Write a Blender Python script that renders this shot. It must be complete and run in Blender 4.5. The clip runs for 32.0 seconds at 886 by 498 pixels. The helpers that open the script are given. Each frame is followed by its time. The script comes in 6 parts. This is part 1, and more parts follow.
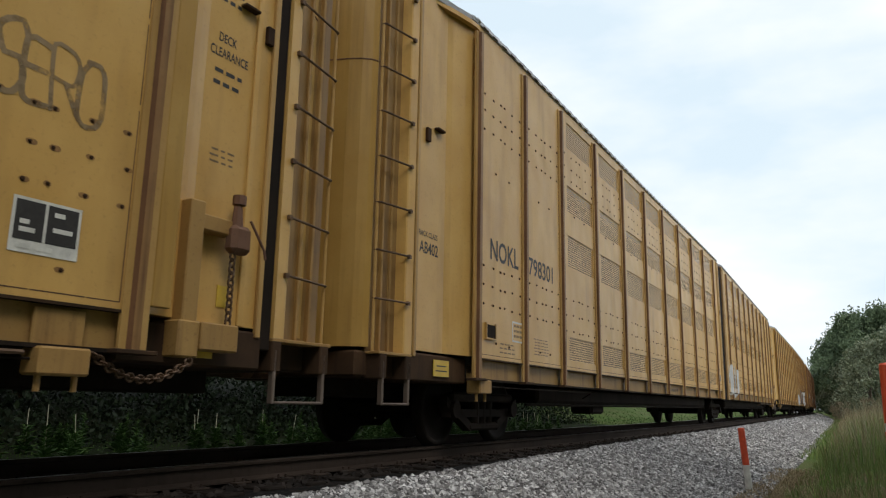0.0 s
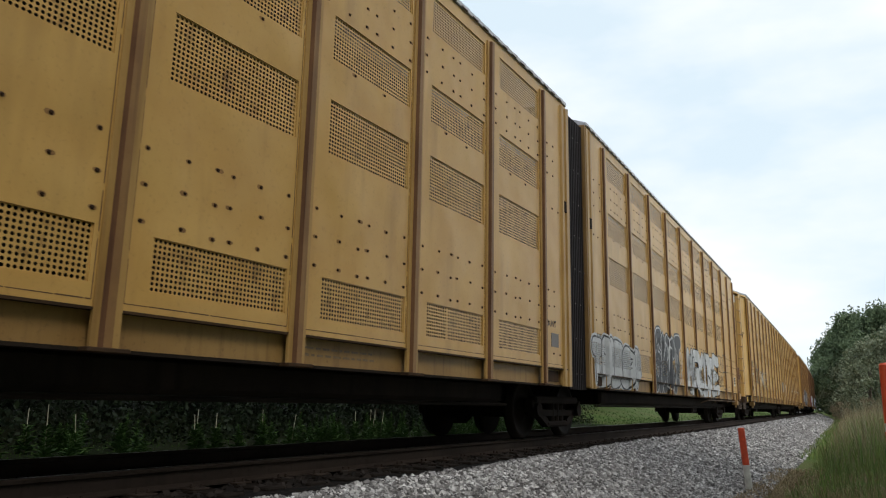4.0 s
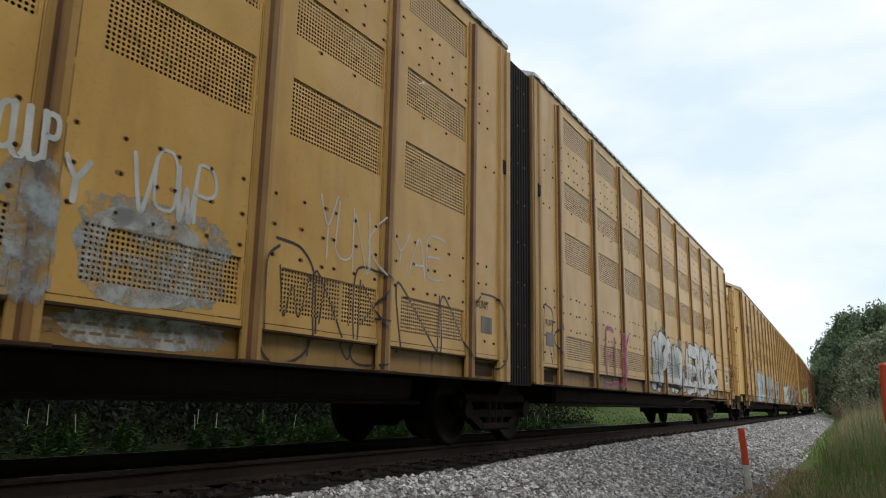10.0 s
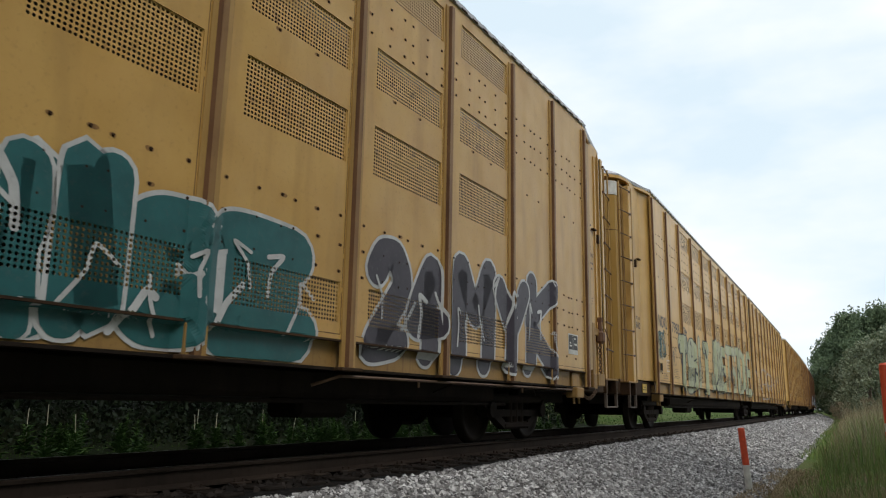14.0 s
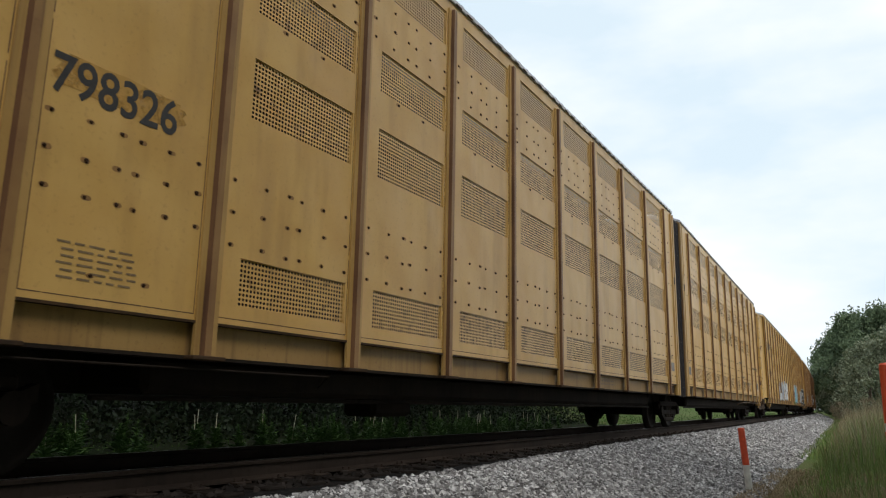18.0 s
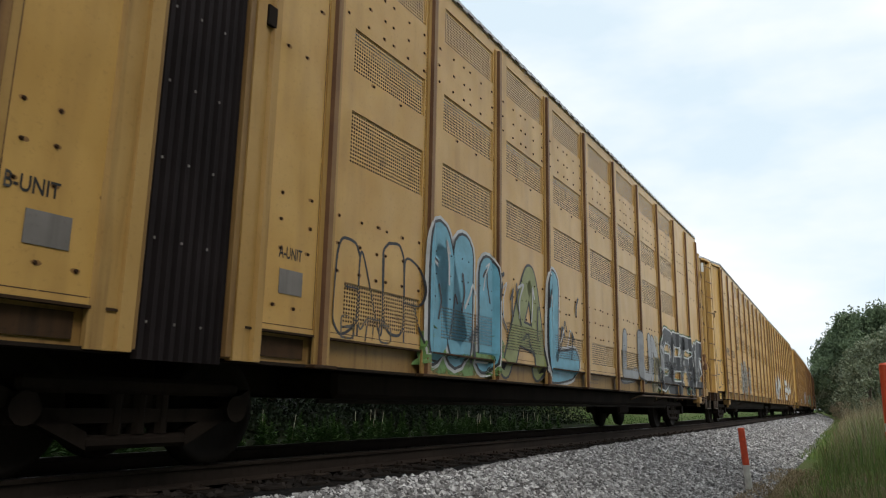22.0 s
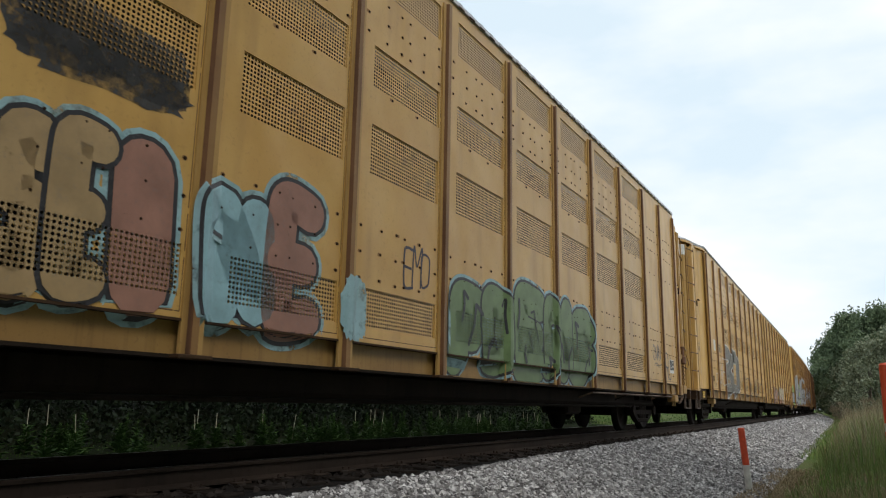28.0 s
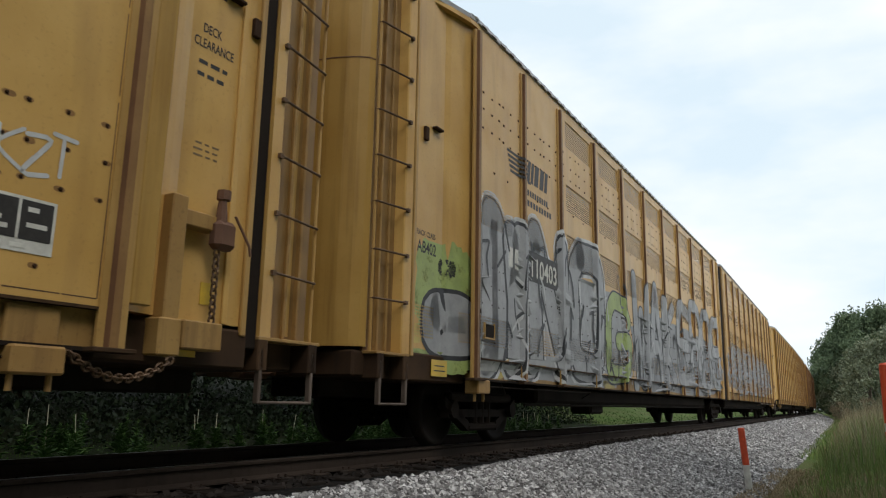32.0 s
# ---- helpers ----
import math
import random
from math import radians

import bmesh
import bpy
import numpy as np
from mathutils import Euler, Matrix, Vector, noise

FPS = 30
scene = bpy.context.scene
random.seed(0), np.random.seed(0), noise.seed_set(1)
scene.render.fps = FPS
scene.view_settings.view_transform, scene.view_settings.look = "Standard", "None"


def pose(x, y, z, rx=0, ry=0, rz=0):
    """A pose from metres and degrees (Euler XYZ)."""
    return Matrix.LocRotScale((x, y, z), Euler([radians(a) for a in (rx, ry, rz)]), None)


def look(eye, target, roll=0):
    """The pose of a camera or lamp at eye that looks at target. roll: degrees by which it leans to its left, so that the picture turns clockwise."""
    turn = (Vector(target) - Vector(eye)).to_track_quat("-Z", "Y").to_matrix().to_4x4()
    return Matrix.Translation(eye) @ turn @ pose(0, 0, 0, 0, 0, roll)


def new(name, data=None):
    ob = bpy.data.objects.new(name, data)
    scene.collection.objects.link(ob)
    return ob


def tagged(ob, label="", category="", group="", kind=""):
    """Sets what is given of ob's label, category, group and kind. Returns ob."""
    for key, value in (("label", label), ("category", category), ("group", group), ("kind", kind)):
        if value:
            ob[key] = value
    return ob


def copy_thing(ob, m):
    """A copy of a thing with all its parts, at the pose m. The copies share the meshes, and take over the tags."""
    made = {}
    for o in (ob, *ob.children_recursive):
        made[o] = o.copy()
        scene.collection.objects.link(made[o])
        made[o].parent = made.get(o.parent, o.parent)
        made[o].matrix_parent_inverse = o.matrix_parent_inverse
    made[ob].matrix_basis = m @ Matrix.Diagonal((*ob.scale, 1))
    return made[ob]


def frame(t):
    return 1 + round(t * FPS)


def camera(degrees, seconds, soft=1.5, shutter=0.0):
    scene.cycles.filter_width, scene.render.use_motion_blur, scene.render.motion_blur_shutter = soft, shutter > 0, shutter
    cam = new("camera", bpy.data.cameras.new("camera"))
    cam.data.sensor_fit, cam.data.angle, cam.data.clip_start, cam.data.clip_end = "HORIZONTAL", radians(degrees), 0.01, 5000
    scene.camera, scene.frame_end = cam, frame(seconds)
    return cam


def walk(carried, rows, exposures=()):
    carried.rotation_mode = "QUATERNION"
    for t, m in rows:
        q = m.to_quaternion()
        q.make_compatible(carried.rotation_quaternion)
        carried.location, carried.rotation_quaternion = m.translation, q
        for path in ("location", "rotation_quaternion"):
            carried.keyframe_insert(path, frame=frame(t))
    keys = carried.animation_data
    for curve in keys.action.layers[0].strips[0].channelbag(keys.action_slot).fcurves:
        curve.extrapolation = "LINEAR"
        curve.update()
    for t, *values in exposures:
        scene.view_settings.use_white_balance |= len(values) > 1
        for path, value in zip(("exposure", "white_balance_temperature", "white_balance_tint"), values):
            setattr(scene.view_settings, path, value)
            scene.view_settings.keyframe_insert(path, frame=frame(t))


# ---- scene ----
cam = camera(61.56, 32.0, soft=1.15, shutter=0.02)
EYE = (5.7652, 0.0, 0.5419)
VIEW = pose(EYE[0], EYE[1], EYE[2], 90 + 11.675, 0, 30.526) @ pose(0, 0, 0, 0, 0, 1.048)
walk(cam, [(0.0, VIEW), (32.0, VIEW)])
scene.view_settings.exposure = 0.0

# ---- the track: s metres along it, off metres to its right; near bends fitted to the camera's view, a left-hand curve far off ----
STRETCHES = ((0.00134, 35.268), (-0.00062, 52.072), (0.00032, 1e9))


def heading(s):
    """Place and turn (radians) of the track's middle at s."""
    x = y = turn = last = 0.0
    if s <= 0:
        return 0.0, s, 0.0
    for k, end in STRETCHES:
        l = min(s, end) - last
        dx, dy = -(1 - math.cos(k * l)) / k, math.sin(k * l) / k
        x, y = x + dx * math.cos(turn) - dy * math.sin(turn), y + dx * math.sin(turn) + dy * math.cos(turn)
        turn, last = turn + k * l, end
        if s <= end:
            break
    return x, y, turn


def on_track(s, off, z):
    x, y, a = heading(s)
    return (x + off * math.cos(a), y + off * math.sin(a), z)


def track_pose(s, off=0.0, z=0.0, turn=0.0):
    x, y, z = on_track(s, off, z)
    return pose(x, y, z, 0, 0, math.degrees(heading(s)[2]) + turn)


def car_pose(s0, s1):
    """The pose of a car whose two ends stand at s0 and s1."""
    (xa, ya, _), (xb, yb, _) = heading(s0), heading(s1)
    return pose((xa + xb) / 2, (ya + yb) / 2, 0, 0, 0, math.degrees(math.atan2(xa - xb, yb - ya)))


# ---- daylight: bright thin overcast ----
SUN_EL, SUN_AZ = 52.0, 118.0
world = bpy.data.worlds.new("sky")
scene.world = world
world.use_nodes = True
wn, wl = world.node_tree.nodes, world.node_tree.links
wn.clear()
w_out = wn.new("ShaderNodeOutputWorld")
w_bg = wn.new("ShaderNodeBackground")
w_sky = wn.new("ShaderNodeTexSky")
w_sky.sky_type, w_sky.sun_disc = "NISHITA", False
w_sky.sun_elevation, w_sky.sun_rotation = radians(SUN_EL), radians(SUN_AZ)
w_sky.air_density, w_sky.dust_density, w_sky.ozone_density = 1.0, 2.0, 1.0
w_coord = wn.new("ShaderNodeTexCoord")
w_map = wn.new("ShaderNodeMapping")
w_map.inputs["Scale"].default_value = (1.3, 1.3, 3.4)
w_map.inputs["Location"].default_value = (0.35, 0.2, 0.1)
w_noise = wn.new("ShaderNodeTexNoise")
w_noise.inputs["Scale"].default_value = 2.1
w_noise.inputs["Detail"].default_value = 5.0
w_noise.inputs["Roughness"].default_value = 0.5
w_ramp = wn.new("ShaderNodeValToRGB")
w_ramp.color_ramp.elements[0].position, w_ramp.color_ramp.elements[1].position = 0.36, 0.62
w_ramp.color_ramp.elements[0].color = (0.0, 0.0, 0.0, 1)
w_ramp.color_ramp.elements[1].color = (1, 1, 1, 1)
w_scale = wn.new("ShaderNodeVectorMath")
w_scale.operation = "SCALE"
w_scale.inputs["Scale"].default_value = 0.10
w_veil = wn.new("ShaderNodeMixRGB")
w_veil.inputs["Fac"].default_value = 0.86
w_veil.inputs["Color2"].default_value = (0.74, 0.87, 0.955, 1)
w_cloud = wn.new("ShaderNodeMixRGB")
w_cloud.inputs["Color2"].default_value = (0.93, 0.955, 0.985, 1)
wl.new(w_coord.outputs["Generated"], w_map.inputs["Vector"])
wl.new(w_map.outputs["Vector"], w_noise.inputs["Vector"])
wl.new(w_noise.outputs["Fac"], w_ramp.inputs["Fac"])
wl.new(w_sky.outputs["Color"], w_scale.inputs[0])
wl.new(w_scale.outputs["Vector"], w_veil.inputs["Color1"])
wl.new(w_veil.outputs["Color"], w_cloud.inputs["Color1"])
wl.new(w_ramp.outputs["Color"], w_cloud.inputs["Fac"])
wl.new(w_cloud.outputs["Color"], w_bg.inputs["Color"])
w_bg.inputs["Strength"].default_value = 1.14
wl.new(w_bg.outputs["Background"], w_out.inputs["Surface"])

sun = new("sun", bpy.data.lights.new("sun", "SUN"))
sun.data.energy, sun.data.angle, sun.data.color = 1.0, radians(20), (1.0, 0.95, 0.86)
a_, e_ = radians(SUN_AZ), radians(SUN_EL)
sun.matrix_world = look((math.sin(a_) * math.cos(e_) * 50, math.cos(a_) * math.cos(e_) * 50, math.sin(e_) * 50), (0, 0, 0))


# ---- materials ----
def material(name):
    m = bpy.data.materials.new(name)
    m.use_nodes = True
    n, l = m.node_tree.nodes, m.node_tree.links
    return m, n, l, n["Principled BSDF"]


def coords(n, l, scale=(1, 1, 1), shift=True):
    """Object coordinates, moved by a random amount object by object."""
    c = n.new("ShaderNodeTexCoord")
    m = n.new("ShaderNodeMapping")
    m.inputs["Scale"].default_value = scale
    l.new(c.outputs["Object"], m.inputs["Vector"])
    if shift:
        o = n.new("ShaderNodeObjectInfo")
        k = n.new("ShaderNodeMath")
        k.operation = "MULTIPLY"
        k.inputs[1].default_value = 37.0
        l.new(o.outputs["Random"], k.inputs[0])
        l.new(k.outputs[0], m.inputs["Location"])
    return m.outputs["Vector"]


def noise_tex(n, l, vec, scale, detail=4, rough=0.55):
    t = n.new("ShaderNodeTexNoise")
    t.inputs["Scale"].default_value, t.inputs["Detail"].default_value, t.inputs["Roughness"].default_value = scale, detail, rough
    l.new(vec, t.inputs["Vector"])
    return t.outputs["Fac"]


def ramp(n, l, fac, lo, hi, c0=(0, 0, 0, 1), c1=(1, 1, 1, 1)):
    r = n.new("ShaderNodeValToRGB")
    r.color_ramp.elements[0].position, r.color_ramp.elements[1].position = lo, hi
    r.color_ramp.elements[0].color, r.color_ramp.elements[1].color = c0, c1
    l.new(fac, r.inputs["Fac"])
    return r.outputs["Color"]


def mix(n, l, fac, a, b, kind="MIX"):
    m = n.new("ShaderNodeMixRGB")
    m.blend_type = kind
    for key, v in (("Fac", fac), ("Color1", a), ("Color2", b)):
        if isinstance(v, (int, float)):
            m.inputs[key].default_value = v
        elif isinstance(v, tuple):
            m.inputs[key].default_value = v if len(v) == 4 else (*v, 1)
        else:
            l.new(v, m.inputs[key])
    return m.outputs["Color"]


def bump(n, l, bsdf, height, strength, distance):
    b = n.new("ShaderNodeBump")
    b.inputs["Strength"].default_value, b.inputs["Distance"].default_value = strength, distance
    l.new(height, b.inputs["Height"])
    l.new(b.outputs["Normal"], bsdf.inputs["Normal"])


def worn(name, base, light, dark, rough=0.5, metal=0.0, streak=0.5, spot=0.35, scale=1.0, dent=0.0, coat=0.0, grain=(9, 9, 0.55)):
    """Worn paint, metal or rubber: blotches, vertical streaks, specks of dirt and fine grain."""
    m, n, l, b = material(name)
    v = coords(n, l)
    vs = coords(n, l, grain)
    blotch = noise_tex(n, l, v, 1.3 * scale, 5)
    col = mix(n, l, ramp(n, l, blotch, 0.35, 0.7), base, light)
    st = noise_tex(n, l, vs, 1.0 * scale, 3)
    f = n.new("ShaderNodeMath")
    f.operation = "MULTIPLY"
    f.inputs[1].default_value = streak
    l.new(ramp(n, l, st, 0.52, 0.78), f.inputs[0])
    col = mix(n, l, f.outputs[0], col, dark)
    fine = noise_tex(n, l, v, 26 * scale, 6, 0.7)
    g = n.new("ShaderNodeMath")
    g.operation = "MULTIPLY"
    g.inputs[1].default_value = spot
    l.new(ramp(n, l, fine, 0.56, 0.72), g.inputs[0])
    col = mix(n, l, g.outputs[0], col, dark)
    l.new(col, b.inputs["Base Color"])
    b.inputs["Roughness"].default_value, b.inputs["Metallic"].default_value = rough, metal
    b.inputs["Coat Weight"].default_value, b.inputs["Coat Roughness"].default_value = coat, 0.12
    if max(base) < 0.05:
        b.inputs["Specular IOR Level"].default_value = 0.08
    elif metal < 0.05:
        b.inputs["Specular IOR Level"].default_value = 0.30
    if dent:
        bump(n, l, b, noise_tex(n, l, coords(n, l, (1, 1, 0.8)), 1.6, 1), dent, 0.05)
    else:
        bump(n, l, b, fine, 0.15, 0.004)
    return m


YELLOW, YELLOW_L, YELLOW_D = (0.565, 0.328, 0.094), (0.64, 0.396, 0.128), (0.20, 0.105, 0.038)
M_PAINT = worn("yellow_car_paint", YELLOW, YELLOW_L, YELLOW_D, 0.42, 0, 0.36, 0.26, dent=0.9, coat=0.12, grain=(2.6, 2.6, 0.42))
M_POST = worn("rust_streaked_post_paint", (0.22, 0.112, 0.043), (0.33, 0.185, 0.066), (0.085, 0.038, 0.02), 0.5, 0, 0.85, 0.3)
# Post sides: rust, and the shade beside each post put into the colour.
M_FLANK = worn("rusty_shaded_post_flank", (0.115, 0.052, 0.024), (0.20, 0.098, 0.042), (0.04, 0.018, 0.01), 0.75, 0, 0.8, 0.4)
M_EDGE = worn("pale_edge_paint", (0.42, 0.245, 0.075), (0.50, 0.31, 0.11), (0.16, 0.08, 0.03), 0.45, 0, 0.6, 0.3)
M_SILL = worn("dirty_sill_paint", (0.31, 0.175, 0.056), (0.40, 0.24, 0.080), (0.10, 0.05, 0.026), 0.55, 0, 0.6, 0.45)
M_GRIME = worn("grimy_frame_steel", (0.038, 0.023, 0.015), (0.085, 0.048, 0.026), (0.02, 0.017, 0.015), 0.7, 0, 0.6, 0.5)
M_BLACK = worn("sooty_underframe", (0.017, 0.0125, 0.010), (0.030, 0.021, 0.016), (0.008, 0.006, 0.005), 0.8, 0, 0.5, 0.5)
M_WHEEL = worn("dark_wheel_steel", (0.016, 0.0125, 0.0105), (0.028, 0.021, 0.017), (0.008, 0.006, 0.005), 0.7, 0.1, 0.3, 0.4)
M_RUBBER = worn("black_bellows_rubber", (0.016, 0.0125, 0.013), (0.026, 0.020, 0.021), (0.010, 0.008, 0.008), 0.62, 0, 0.6, 0.2)
M_GALV = worn("galvanised_edge_steel", (0.17, 0.15, 0.135), (0.26, 0.235, 0.22), (0.08, 0.065, 0.055), 0.6, 0.2, 0.5, 0.3)
M_ROOF = worn("galvanised_roof_sheet", (0.46, 0.46, 0.50), (0.58, 0.58, 0.62), (0.25, 0.24, 0.25), 0.5, 0.15, 0.4, 0.2)
M_BOLT = worn("rusty_bolt", (0.035, 0.02, 0.013), (0.06, 0.032, 0.018), (0.014, 0.009, 0.007), 0.75, 0.1, 0.2, 0.3)
M_STEP = worn("scuffed_step_steel", (0.10, 0.07, 0.052), (0.19, 0.145, 0.115), (0.04, 0.026, 0.019), 0.6, 0.2, 0.5, 0.4)
M_RUNG = worn("rusted_rung_steel", (0.10, 0.055, 0.03), (0.17, 0.10, 0.055), (0.04, 0.024, 0.016), 0.6, 0.3, 0.4, 0.4)
M_RUST = worn("rusted_iron", (0.13, 0.06, 0.035), (0.21, 0.11, 0.06), (0.05, 0.026, 0.018), 0.75, 0.1, 0.4, 0.5)
M_DOOR = worn("end_door_paint", (0.40, 0.228, 0.056), (0.46, 0.28, 0.08), (0.17, 0.085, 0.025), 0.4, 0, 0.45, 0.2, dent=0.25)
M_RAIL = worn("rail_steel", (0.034, 0.025, 0.020), (0.052, 0.038, 0.030), (0.009, 0.007, 0.006), 0.8, 0.0, 0.3, 0.5)
M_RAILTOP = worn("polished_rail_head", (0.09, 0.085, 0.085), (0.14, 0.135, 0.135), (0.1, 0.09, 0.08), 0.35, 0.9, 0.2, 0.2)
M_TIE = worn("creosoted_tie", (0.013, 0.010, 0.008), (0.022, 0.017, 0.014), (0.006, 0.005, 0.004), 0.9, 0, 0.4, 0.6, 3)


def perforated(name):
    """Painted sheet with rows of punched holes that go through it."""
    m, n, l, b = material(name)
    c = n.new("ShaderNodeTexCoord")
    sep = n.new("ShaderNodeSeparateXYZ")
    l.new(c.outputs["Object"], sep.inputs[0])
    parts = []
    for axis in ("Y", "Z"):
        d = n.new("ShaderNodeMath")
        d.operation = "DIVIDE"
        d.inputs[1].default_value = 1.86 / 46 * (1.0 if axis == "Y" else 0.9564)
        l.new(sep.outputs[axis], d.inputs[0])
        fr = n.new("ShaderNodeMath")
        fr.operation = "FRACT"
        l.new(d.outputs[0], fr.inputs[0])
        s = n.new("ShaderNodeMath")
        s.operation = "SUBTRACT"
        s.inputs[1].default_value = 0.5
        l.new(fr.outputs[0], s.inputs[0])
        p = n.new("ShaderNodeMath")
        p.operation = "POWER"
        p.inputs[1].default_value = 2.0
        ab = n.new("ShaderNodeMath")
        ab.operation = "ABSOLUTE"
        l.new(s.outputs[0], ab.inputs[0])
        l.new(ab.outputs[0], p.inputs[0])
        parts.append(p.outputs[0])
    add = n.new("ShaderNodeMath")
    l.new(parts[0], add.inputs[0])
    l.new(parts[1], add.inputs[1])
    lt = n.new("ShaderNodeMath")
    lt.operation = "LESS_THAN"
    lt.inputs[1].default_value = 0.325 ** 2
    l.new(add.outputs[0], lt.inputs[0])
    v = coords(n, l)
    col = mix(n, l, ramp(n, l, noise_tex(n, l, v, 2.0, 5), 0.35, 0.7), YELLOW, YELLOW_L)
    col = mix(n, l, ramp(n, l, noise_tex(n, l, v, 9.0, 4), 0.55, 0.8), col, (0.2, 0.1, 0.035))
    l.new(col, b.inputs["Base Color"])
    b.inputs["Roughness"].default_value = 0.36
    hole = n.new("ShaderNodeBsdfTransparent")
    both = n.new("ShaderNodeMixShader")
    l.new(lt.outputs[0], both.inputs["Fac"])
    l.new(b.outputs["BSDF"], both.inputs[1])
    l.new(hole.outputs["BSDF"], both.inputs[2])
    l.new(both.outputs["Shader"], n["Material Output"].inputs["Surface"])
    return m


M_SCREEN = perforated("perforated_yellow_sheet")


def plain(name, col, rough=0.6, vary=0.25, scale=6.0, bumpy=0.0):
    """Colour with soft blotches."""
    m, n, l, b = material(name)
    v = coords(n, l)
    dark = tuple(c * (1 - vary) for c in col)
    light = tuple(min(1, c * (1 + vary)) for c in col)
    f = noise_tex(n, l, v, scale, 5, 0.65)
    l.new(mix(n, l, ramp(n, l, f, 0.3, 0.7), dark, light), b.inputs["Base Color"])
    b.inputs["Roughness"].default_value = rough
    if bumpy:
        bump(n, l, b, f, bumpy, 0.02)
    return m


def leafy(name, dark, light, rough=0.6, patch=None, size=0.8):
    """Leaves and blades: colour from one to the other, island by island, with patches of another colour."""
    m, n, l, b = material(name)
    g = n.new("ShaderNodeNewGeometry")
    col = ramp(n, l, g.outputs["Random Per Island"], 0.0, 1.0, (*dark, 1), (*light, 1))
    if patch:
        f = noise_tex(n, l, coords(n, l, shift=False), size, 4, 0.6)
        col = mix(n, l, ramp(n, l, f, 0.45, 0.62, (0, 0, 0, 1), (0.85, 0.85, 0.85, 1)), col, patch)
    l.new(col, b.inputs["Base Color"])
    b.inputs["Roughness"].default_value = rough
    if max(light) < 0.2:
        b.inputs["Specular IOR Level"].default_value = 0.15
    return m


def stone_mat(name):
    m, n, l, b = material(name)
    g = n.new("ShaderNodeNewGeometry")
    c = n.new("ShaderNodeValToRGB")
    for i, (p, k) in enumerate(((0.0, (0.085, 0.079, 0.078)), (0.35, (0.26, 0.246, 0.24)), (0.72, (0.50, 0.482, 0.472)), (1.0, (0.88, 0.86, 0.845)))):
        e = c.color_ramp.elements[i] if i < 2 else c.color_ramp.elements.new(p)
        e.position, e.color = p, (*k, 1)
    l.new(g.outputs["Random Per Island"], c.inputs["Fac"])
    f = noise_tex(n, l, coords(n, l, shift=False), 40, 5, 0.7)
    l.new(mix(n, l, ramp(n, l, f, 0.35, 0.7, (0.6, 0.6, 0.6, 1), (1, 1, 1, 1)), (0, 0, 0), c.outputs["Color"]), b.inputs["Base Color"])
    b.inputs["Roughness"].default_value = 0.85
    bump(n, l, b, f, 0.3, 0.01)
    return m


def gravel_mat(name, tone=1.0):
    m, n, l, b = material(name)
    v = coords(n, l, shift=False)
    vo = n.new("ShaderNodeTexVoronoi")
    vo.inputs["Scale"].default_value = 24.0
    l.new(v, vo.inputs["Vector"])
    bw = n.new("ShaderNodeSeparateColor")
    l.new(vo.outputs["Color"], bw.inputs[0])
    c = ramp(n, l, bw.outputs[0], 0.0, 1.0, (0.10 * tone, 0.096 * tone, 0.09 * tone, 1), (0.70 * tone, 0.67 * tone, 0.645 * tone, 1))
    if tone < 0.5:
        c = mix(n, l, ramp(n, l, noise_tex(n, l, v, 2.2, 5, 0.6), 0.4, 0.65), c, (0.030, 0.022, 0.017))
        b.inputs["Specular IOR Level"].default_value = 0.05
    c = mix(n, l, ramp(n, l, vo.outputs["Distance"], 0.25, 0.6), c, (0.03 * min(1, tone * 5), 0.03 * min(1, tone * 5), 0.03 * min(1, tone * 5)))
    l.new(c, b.inputs["Base Color"])
    b.inputs["Roughness"].default_value = 0.9
    bump(n, l, b, vo.outputs["Distance"], -0.8, 0.03)
    return m


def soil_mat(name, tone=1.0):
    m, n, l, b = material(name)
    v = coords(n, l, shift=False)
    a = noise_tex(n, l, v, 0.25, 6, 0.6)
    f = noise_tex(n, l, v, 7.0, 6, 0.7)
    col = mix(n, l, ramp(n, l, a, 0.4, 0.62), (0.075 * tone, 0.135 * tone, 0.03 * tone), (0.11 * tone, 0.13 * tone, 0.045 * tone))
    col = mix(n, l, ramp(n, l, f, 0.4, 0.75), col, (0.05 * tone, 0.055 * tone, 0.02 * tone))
    l.new(col, b.inputs["Base Color"])
    b.inputs["Roughness"].default_value = 0.95
    b.inputs["Specular IOR Level"].default_value = 0.1
    bump(n, l, b, f, 0.6, 0.05)
    return m


M_SMUDGE = plain("rusty_smudge", (0.27, 0.135, 0.040), 0.7, 0.35, 30)
M_SEAM = plain("rusty_seam", (0.12, 0.06, 0.028), 0.8, 0.4, 12)
M_STONE, M_GRAVEL, M_SOIL = stone_mat("crushed_stone"), gravel_mat("ballast_gravel"), soil_mat("grassy_soil")
# These two tones hold oil and the shade under the train.
M_DARKSTONE = leafy("oily_shaded_stones", (0.012, 0.010, 0.009), (0.035, 0.028, 0.024), 0.9)
M_DARKBED = gravel_mat("oily_shaded_ballast", 0.055)
M_GRASS = leafy("green_grass_blades", (0.075, 0.15, 0.028), (0.22, 0.33, 0.075), 0.6, (0.22, 0.21, 0.09), 0.9)
M_DRYGRASS = leafy("dry_grass_stems", (0.22, 0.16, 0.085), (0.42, 0.32, 0.19))
M_SEED = leafy("seeding_grass_stems", (0.20, 0.19, 0.10), (0.36, 0.31, 0.19))
# Leaf tones lightened so that the colour carries some distance haze.
M_LEAF = leafy("hazed_tree_leaves", (0.065, 0.10, 0.055), (0.15, 0.195, 0.105))
M_LEAF2 = leafy("grey_green_leaves", (0.10, 0.125, 0.07), (0.21, 0.235, 0.14))
